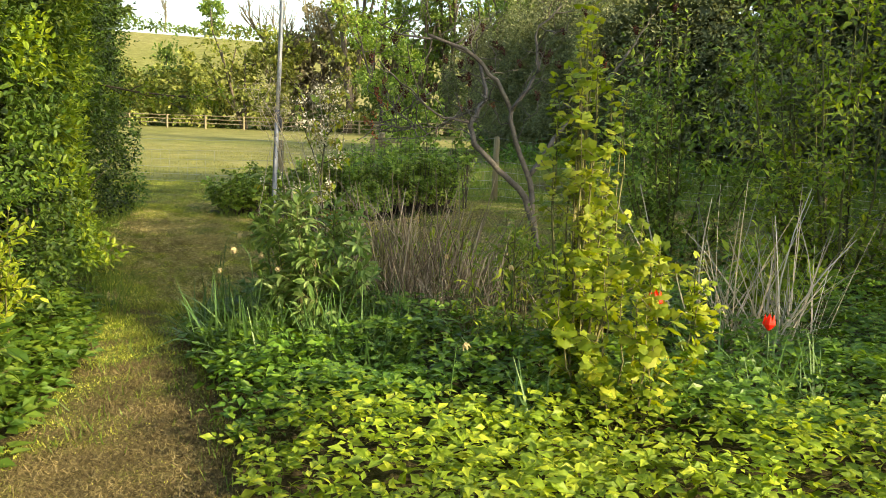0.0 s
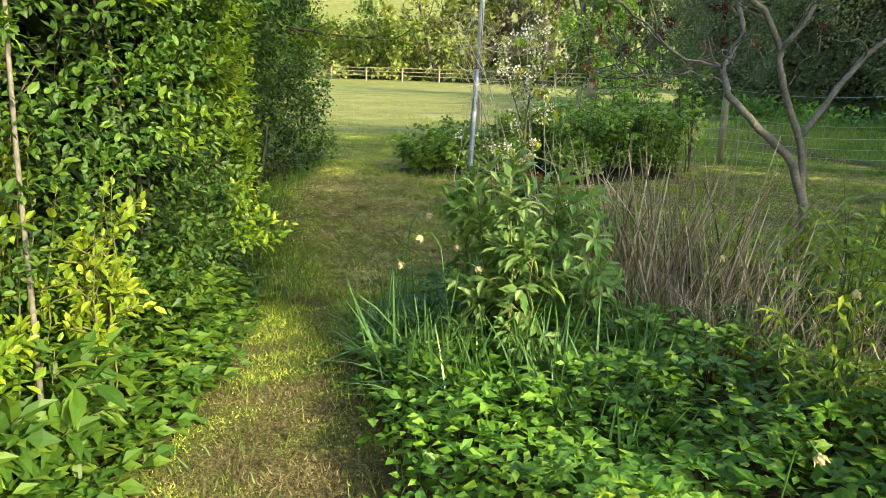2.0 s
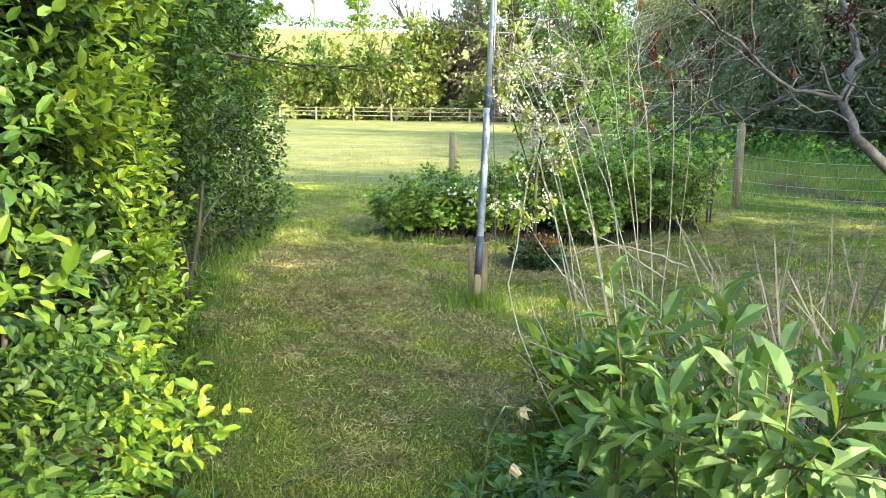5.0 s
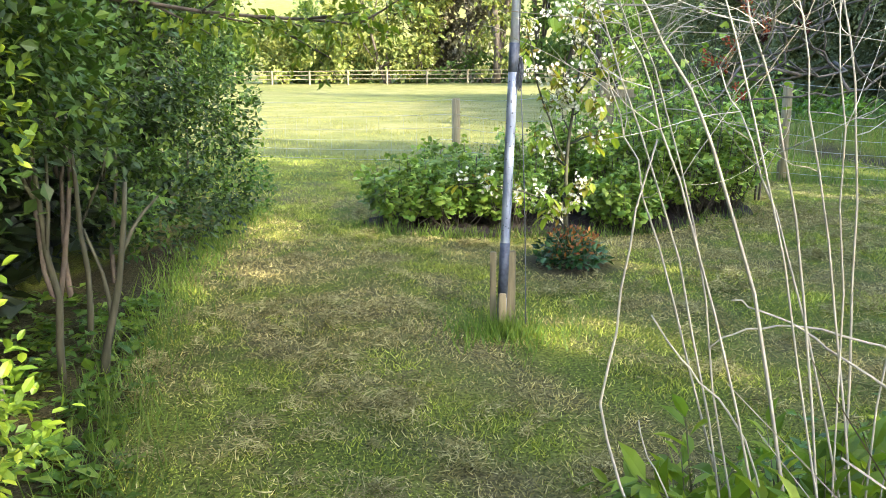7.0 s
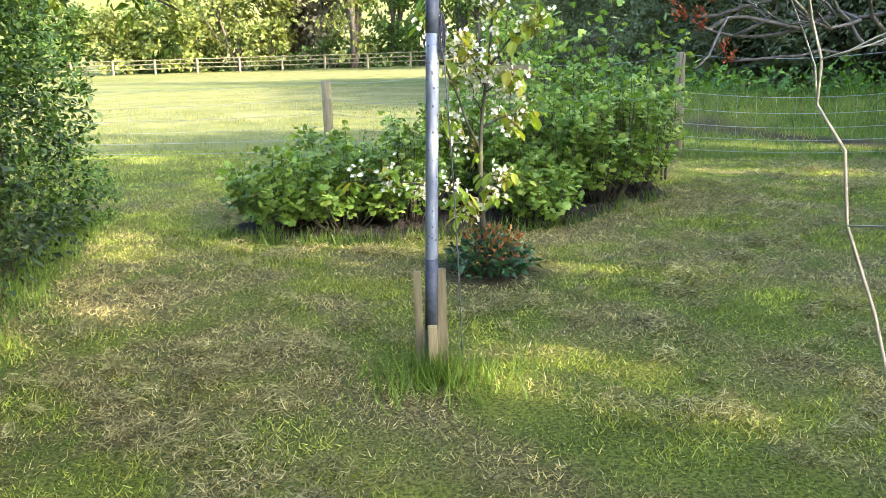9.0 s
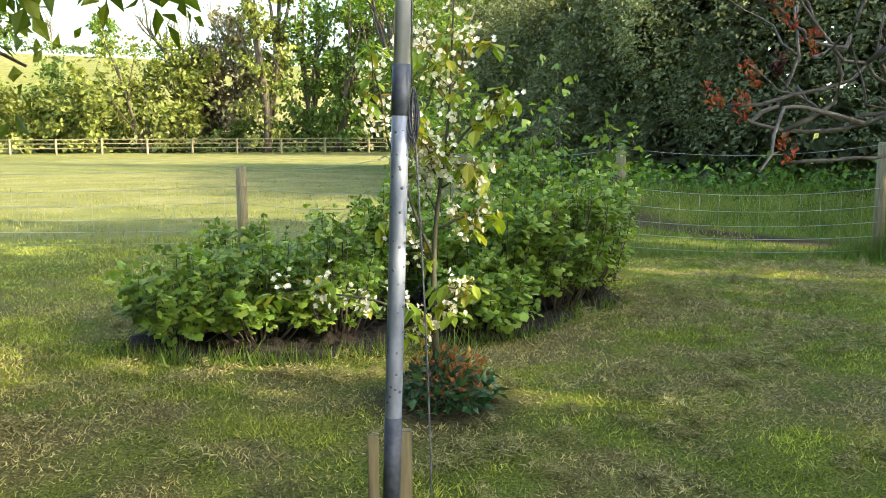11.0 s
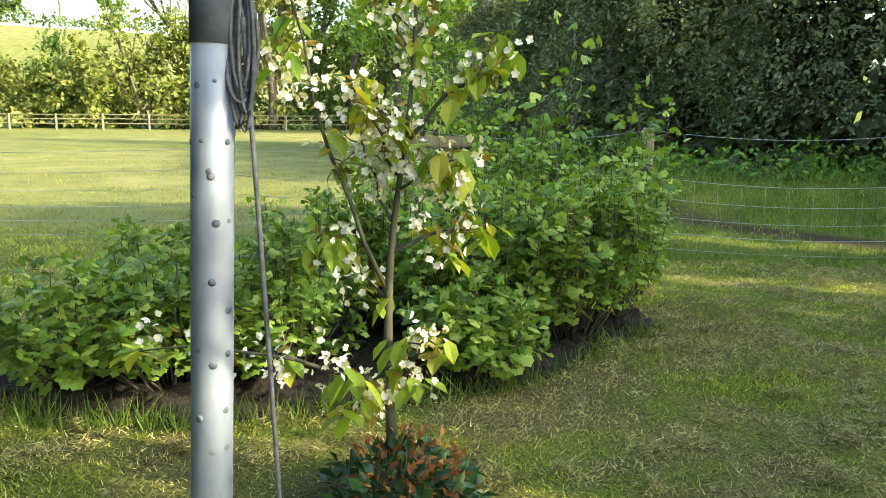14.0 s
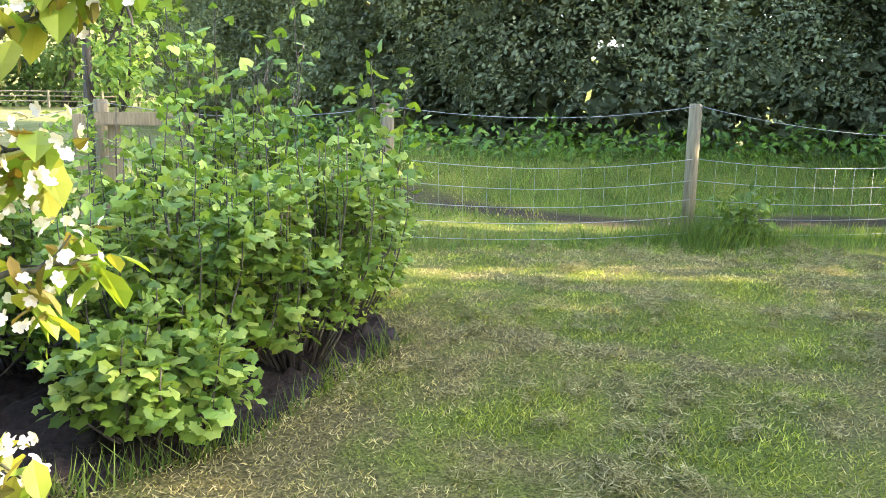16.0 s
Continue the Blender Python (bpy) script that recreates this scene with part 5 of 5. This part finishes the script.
def soil_bed():
    rng = np.random.default_rng(3)
    xs, ys = np.arange(-3.9, 0.4, 0.05), np.arange(11.2, 14.4, 0.05)
    X, Y = np.meshgrid(xs, ys)
    m = inside(X, Y, BED)
    Z = height(X, Y) - 0.05 + 0.06 * m + 0.03 * wave(X, Y, 0.11) + 0.03 * wave(X, Y, 0.06, 2) + rng.normal(0, 0.012, X.shape)
    nx = len(xs)
    i = np.arange((len(ys) - 1) * (nx - 1))
    a = (i // (nx - 1)) * nx + i % (nx - 1)
    a = a[m.ravel()[a] | m.ravel()[a + 1] | m.ravel()[a + nx] | m.ravel()[a + nx + 1]]
    f = np.concatenate([np.stack([a, a + 1, a + nx + 1], 1), np.stack([a, a + nx + 1, a + nx], 1)])
    Zs = np.where(m, Z, height(X, Y) - 0.05)
    lone("soil_bed", np.stack([X, Y, Zs], -1).reshape(-1, 3), f, M_SOIL, "dark crumbly dug soil of the currant bed", "soil", "structure", True)


def currant_bush(rng, x, y, r, h, shoots):
    """Upright canes from one stool, with lobed leaves along side shoots and young tips above the rest."""
    z0 = float(height(x, y))
    ob = thing("currant_bush", x, y, z0, "leafy green currant bush growing in the soil bed", "bush", "currant bushes")
    paths, feet, ways = [], [], []
    for i in range(shoots):
        a, u = rng.uniform(0, 6.283), math.sqrt(rng.random())
        top = np.array([x + r * u * math.cos(a), y + r * u * math.sin(a), z0 + h * (1.0 - 0.32 * u * u) * rng.uniform(0.72, 1.12)])
        foot = np.array([x + 0.3 * r * u * math.cos(a), y + 0.3 * r * u * math.sin(a), z0 - 0.02])
        t = np.linspace(0, 1, 6)[:, None]
        bow = np.array([math.cos(a), math.sin(a), 0]) * (0.22 * r * u) * np.sin(math.pi * t)
        pts = foot + (top - foot) * t + bow + rng.normal(0, 0.008, (6, 3))
        paths.append((pts, np.linspace(0.007, 0.0025, 6)))
        k = 7
        tt = rng.uniform(0.22, 0.97, k)
        p = np.stack([np.interp(tt * 5, range(6), pts[:, c]) for c in range(3)], 1)
        aa = rng.uniform(0, 6.283, k)
        feet.append(p)
        ways.append(np.stack([np.cos(aa) + 0.5 * math.cos(a), np.sin(aa) + 0.5 * math.sin(a), rng.uniform(0.1, 0.9, k)], 1))
        feet.append(pts[4:5])
        ways.append(top[None] - pts[4:5] + np.array([[0, 0, 0.1]]))
    part("stem", ob, *tubes(paths, 4, True), M_BARK, True, kind="stuff")
    p, w = np.concatenate(feet), np.concatenate(ways)
    part("foliage", ob, *sprigs(rng, p, w, rng.uniform(0.07, 0.16, len(p)), 5, 0.062, LOBED if y < 12.65 else LOBED_SMALL, 0.15, 1.0, 1.1), M_CURRANT)


def currants():
    rng = np.random.default_rng(61)
    for x, y, r, h, n in [(-3.2, 11.9, 0.42, 0.60, 36), (-2.7, 11.85, 0.42, 0.66, 38), (-2.2, 11.95, 0.42, 0.72, 38), (-2.9, 12.6, 0.5, 0.72, 34), (-2.1, 12.7, 0.5, 0.85, 34),
                          (-1.25, 11.95, 0.34, 0.5, 34), (-1.15, 12.45, 0.5, 0.95, 50), (-0.6, 12.6, 0.48, 1.08, 56), (-0.28, 13.05, 0.42, 1.08, 46), (-1.3, 13.2, 0.55, 1.15, 44), (-0.7, 13.5, 0.5, 1.2, 40), (-1.75, 12.9, 0.45, 0.95, 34)]:
        currant_bush(rng, x, y, r, h, n)
    for x, y, h in ((-0.43, 13.8, 1.5), (0.2, 13.75, 1.22), (-0.9, 14.0, 1.5), (0.02, 13.6, 1.15)):
        bush("tall_sapling", rng, x, y, 0.2, h, 170, 0.075, LOBED_SMALL, M_CURRANT, "slender grey-green sapling rising behind the currants", "sapling", 3, 0.5, shoots=3)


lawn()
clippings()
soil_bed()
left_hedge()
borders()
pole()
fence()
far_fence()
cherry()
currants()
sumac()
dead_stalks()
R = np.random.default_rng(101)
for cx_, cy_, cr_, cn_, cl_ in ((-0.6, 4.5, 0.34, 200, 0.5), (-0.95, 4.75, 0.3, 170, 0.5), (-0.3, 4.75, 0.3, 160, 0.5), (-1.15, 5.15, 0.34, 260, 0.5), (-0.25, 4.3, 0.22, 90, 0.46), (-0.7, 5.4, 0.3, 150, 0.5),
                                (0.5, 3.5, 0.15, 30, 0.5), (1.75, 4.1, 0.35, 150, 0.5), (-0.35, 5.0, 0.35, 200, 0.48)):
    strap_clump("daffodil_leaves", R, cx_, cy_, cr_, cn_, cl_, M_STRAP, "clump of blue-green arching daffodil leaves", "daffodil clumps")
for fx, fy, fz in ((0.253, 3.52, 0.50), (0.484, 4.39, 0.69), (-1.22, 4.87, 0.52), (-1.2, 5.08, 0.6), (-1.1, 4.8, 0.66), (-1.2, 5.2, 0.68), (-0.55, 6.75, 0.42), (-0.98, 4.95, 0.6), (-0.85, 4.75, 0.56), (0.12, 5.1, 0.62)):
    flower(fx, fy, fz, "daffodil", R)
for fx, fy, fz in ((1.82, 4.31, 0.46), (1.06, 3.62, 0.70)):
    flower(fx, fy, fz, "tulip", R)
shoot_bush("buddleia", R, -0.72, 5.05, 0.42, 0.95, 150, 10, 0.095, LONGLEAF, M_BUDD, "grey-green leafy shrub with long pointed leaves", "shrub", 0.16, 0.25)
shoot_bush("golden_shrub", R, 1.0, 3.8, 0.42, 1.0, 110, 8, 0.06, LOBED, M_YELLOW, "golden-green leaved shrub lit by the sun", "shrub", 0.14, 0.3)
shoot_bush("golden_shrub", R, 0.85, 4.35, 0.22, 2.2, 190, 7, 0.058, LOBED, M_YELLOW, "tall slender golden-green shrub in the border", "shrub", 0.15, 0.3, clear=0.05)
shoot_bush("tree_seedling", R, 0.5, 4.6, 0.3, 0.85, 60, 8, 0.075, LANCE, M_ELDER, "young tree seedling with divided green leaves", "shrub", 0.2, 0.3)
shoot_bush("tree_seedling", R, 0.95, 5.6, 0.35, 1.15, 70, 8, 0.08, LANCE, M_ELDER, "young tree seedling with divided green leaves", "shrub", 0.2, 0.3)
for cx_, cy_, cr_, ch_, cn_ in ((-0.25, 5.75, 0.42, 0.95, 430), (0.1, 5.5, 0.42, 0.8, 380), (0.45, 5.3, 0.36, 0.7, 300), (-0.05, 6.05, 0.4, 1.15, 240), (0.8, 5.1, 0.3, 0.6, 240), (-0.45, 6.1, 0.25, 1.15, 90)):
    dry_clump("dry_grass_clump", R, cx_, cy_, cr_, ch_, cn_, "brown dead tussock of tall dry stems")
for cx_, cy_ in ((2.0, 5.0), (2.3, 5.2), (1.75, 5.1)):
    dry_clump("dry_grass_clump", R, cx_, cy_, 0.18, 1.15, 60, "tall bleached dry grass stems", M_STALK)
shoot_bush("privet_bush", R, -2.3, 3.6, 0.36, 1.45, 150, 9, 0.046, LEAF, M_PRIVET, "yellow-green privet bush at the hedge's foot", "shrub", 0.15, 0.0)
gold = shoot_bush("golden_privet", R, -2.02, 3.9, 0.2, 1.0, 60, 8, 0.05, LEAF, M_YELLOW, "yellow-leaved privet sapling beside the path", "shrub", 0.13, 0.0, clear=0.5)
part("trunk", gold, *tubes([(bend([(-2.0, 3.6, -0.03), (-1.96, 3.57, 0.5), (-1.98, 3.56, 1.1), (-1.93, 3.54, 2.1)], 12), np.linspace(0.011, 0.006, 12))], 8), M_SUMACBARK, True, "slender pale grey-brown stem")
shoot_bush("peony", R, -1.98, 3.5, 0.3, 0.46, 46, 7, 0.14, LONGLEAF, M_FOOTSHADE, "lush peony clump with deeply cut green leaves", "perennial", 0.12, 0.25)
for bx_, by_, bh_ in ((-1.0, 6.55, 0.45), (-0.82, 6.4, 0.42), (-0.75, 6.75, 0.45), (-0.42, 6.35, 0.42), (-0.1, 6.2, 0.45), (0.25, 6.5, 0.5), (-0.7, 6.0, 0.4), (0.7, 6.2, 0.5), (1.4, 6.0, 0.6), (2.4, 5.8, 0.6)):
    shoot_bush("perennial_clump", R, bx_, by_, 0.26, bh_, 52, 9, 0.1, LONGLEAF, M_SPRAY, "clump of fresh green leafy shoots in the border", "perennial", 0.22, 0.1, "border perennials")
# shrubs to the east, and unseen trees added to shade the lawn
shoot_bush("hawthorn_bush", R, 3.7, 7.5, 1.4, 3.6, 760, 9, 0.085, OVAL, M_SPRAY, "light green young hawthorn beside the border", "tree", 0.45, 0.3, clear=0.04)
shoot_bush("elder_bush", R, 2.5, 9.0, 1.0, 2.7, 520, 9, 0.085, OVAL, M_CURRANT, "fresh green elder behind the border", "tree", 0.35, 0.25, clear=0.04)
shoot_bush("dark_shrub", R, 4.6, 7.0, 0.9, 1.9, 420, 9, 0.09, OVAL, M_DARK, "dark evergreen shrub behind the border", "shrub", 0.3, 0.2, clear=0.04)
# set out of view to block the sun; spacing decides what stays lit
for tx, ty, th, tr_, tn in ((9.8, 2.1, 9.5, 2.3, 3300), (10.0, 4.9, 10.0, 2.6, 2500), (10.5, 7.9, 10.5, 2.8, 2000), (11.0, 10.9, 8.2, 2.7, 2400), (12.5, 13.6, 6.0, 2.7, 2600), (14.0, 16.6, 6.0, 2.8, 2600)):
    tree("holly_tree", R, tx, ty, th, tr_, tn, 0.42, M_DARK, "out-of-view tall dark evergreen tree added to shade the lawn", stems=2, base=0.03, group="dark boundary trees", clumps=44)
for tx, ty, th, tr_ in ((5.0, 60.0, 13.0, 4.0), (11.0, 57.0, 14.0, 4.2), (8.0, 66.0, 13.0, 4.0)):
    tree("lime_tree", R, tx, ty, th, tr_, 5000, 0.42, M_FARGREEN, "tall fresh green tree at the pasture's edge", stems=2, base=0.08, group="pasture edge trees", clumps=44)
for tx, ty, th, tr_ in ((11.5, 18.5, 6.0, 2.6), (8.6, 21.5, 6.0, 2.4), (6.0, 25.0, 6.0, 2.4), (4.6, 29.5, 6.5, 2.6), (3.6, 36.0, 14.0, 2.2)):
    tree("holly_tree", R, tx, ty, th, tr_, 4000, 0.2, M_DARK, "tall dark evergreen tree behind the wire fence", stems=3, base=0.03, group="dark boundary trees", clumps=60)
def boundary_hedge():
    rng = np.random.default_rng(91)
    line = np.array([(-0.5, 42.0), (1.0, 34.0), (2.4, 27.0), (4.4, 21.8), (8.0, 19.4), (15.0, 14.5)])
    ob = thing("holly_hedge", 6.0, 23.6, 0, "tall dark unkempt evergreen hedge behind the wire fence", "hedge")
    p, o = shell(rng, line, 34000, 1.0, 5.6, 0.7, 0.9, 2.2, 0.30)
    part("foliage", ob, *leafy(rng, p, o, 0.10, CHIP, 0.3, 1.0, 0.8), M_DARK)
    p, o = shell(rng, line, 9000, 1.2, 5.6, 0.35, 1.0, 2.2)
    part("outer_foliage", ob, *sprigs(rng, p, o + np.array([[0, 0, 0.3]]) + jit(rng, len(p), 0.7), rng.uniform(0.25, 0.6, len(p)), 6, 0.105, CHIP, 0.2, 0.9), M_GREYLEAF, label="grey-green leaves at the shoots' ends")
    p, o = shell(rng, line, 13000, 0.2, 5.0, 1.0, 0.2, 1.6)
    p[:, :2] -= 1.2 * o[:, :2]
    part("inner_foliage", ob, *leafy(rng, p, o, 0.6, CHIP), M_DARK, kind="stuff")
    # brambles and nettles along its foot
    line = np.array([(1.0, 25.0), (3.0, 19.9), (5.0, 18.9), (7.2, 17.9), (11.0, 15.8)])
    p, o = shell(rng, line, 6000, 0.15, 0.75, 0.9, 0.35, 1.2, 0.16)
    lone("bramble_bank", *leafy(rng, p, o + np.array([[0, 0, 0.6]]), 0.12, OVAL), M_SHADELEAF, "low green brambles and nettles along the hedge foot", "brambles", "stuff")


boundary_hedge()
tree("pear_tree", R, -1.5, 16.5, 3.4, 0.95, 5200, 0.075, M_CURRANT, "young green fruit tree beyond the wire fence", stems=1, shp=OVAL, base=0.2, clumps=26)
bush("bramble_clump", R, 3.8, 14.72, 0.3, 0.42, 300, 0.1, OVAL, M_LUSH, "low dark-leaved bramble beside the fence post", "bramble", 8, 0.1)
# far hedgerow and hill
def far_x(px):
    return -1.9 + math.tan((px - 784) / 1435 + 0.067) * 63
for px, w, h, mat, lab in ((-60, 5, 6, M_FARGREEN, "green"), (15, 3, 5, M_FARGREEN, "green"), (90, 4.5, 5.5, M_FARLIT, "yellow-green"), (185, 4.2, 5.2, M_FARLIT, "yellow-green"), (290, 6.5, 6, M_FARLIT, "bright yellow-green"), (330, 5, 5.5, M_FARLIT, "yellow-green"), (240, 5, 5, M_FARLIT, "yellow-green"), (140, 5, 5, M_FARGREEN, "green"),
                           (375, 3.5, 6.2, M_FARGREY, "grey-brown budding"), (425, 4.5, 8.5, M_FARGREY, "grey-brown budding"), (490, 5.5, 10, M_FARLIT, "yellow-green"), (560, 5, 8, M_FARGREEN, "green"), (620, 5, 9, M_FARGREEN, "green"), (690, 5, 10, M_FARGREEN, "green"), (760, 5, 11, M_FARGREEN, "green"),
                           (-160, 5, 6, M_FARLIT, "yellow-green"), (-260, 5, 6, M_FARGREEN, "green"), (840, 6, 12, M_FARGREEN, "green")):
    fx = far_x(px)
    h = h * (1.65 if px > 350 else 1.3)
    fy = 71 + R.uniform(0, 3)
    tree("field_tree", R, fx, fy + R.uniform(0, 4), h * R.uniform(0.65, 1.25), w * R.uniform(0.55, 0.85), 3400 if px > 350 else 2200, 0.42, mat, lab + " tree in the far hedgerow", stems=2, base=0.03, group="far hedgerow trees", levels=1, clumps=46 if px > 350 else 30)
n_ = 7000
q_, o_ = shell(R, [(-62, 74.0), (-30, 73.0), (-10, 73.0), (8, 71.0)], n_, 0.2, 2.6, 1.5, 0.8, 2.5)
k_ = wave(q_[:, 0], q_[:, 2], 3.5, 2) > -0.15 + 0.3 * (q_[:, 2] - 1.5)
lone("field_hedge", *leafy(R, q_[k_], o_[k_], 0.5, CHIP), M_FARGREEN, "green unclipped hedge along the far side of the pasture", "hedge", "stuff")
for px, h in ((330, 12), (350, 13), (600, 13)):
    tree("bare_tree", R, far_x(px), 78, h, h * 0.4, 0, 0.3, M_FARGREY, "bare leafless tree rising behind the hedgerow", base=0.3, group="bare far trees", levels=3, bark=M_FARGREY, bare=True, trunk=0.3)
for hx_, hh_ in ((-150, 9), (-118, 15), (-96, 10), (-70, 9), (-190, 12)):
    tree("hill_tree", R, hx_, 222, hh_, hh_ * 0.42, 1600, 0.9, M_FARGREEN, "round green tree on the hill crest", base=0.05, group="hill trees", levels=2, clumps=26)
for hx_, hh_ in ((-134, 12), (-84, 13), (-52, 12)):
    tree("bare_tree", R, hx_, 224, hh_, hh_ * 0.4, 0, 0.3, M_FARGREY, "bare leafless tree on the hill crest", base=0.3, group="bare far trees", levels=3, bark=M_FARGREY, bare=True, trunk=0.3)
n_ = 7000
q_ = np.stack([R.uniform(-260, 60, n_), 216 + R.normal(0, 1.0, n_), np.zeros(n_)], 1)
q_[:, 2] = height(q_[:, 0], q_[:, 1]) + 2.2 * R.random(n_) * (1 + 0.4 * wave(q_[:, 0], q_[:, 1], 9.0))
lone("crest_hedge", *leafy(R, q_, jit(R, n_), 0.9, CHIP), M_FARGREEN, "low green hedge along the hill crest", "hedge", "stuff")
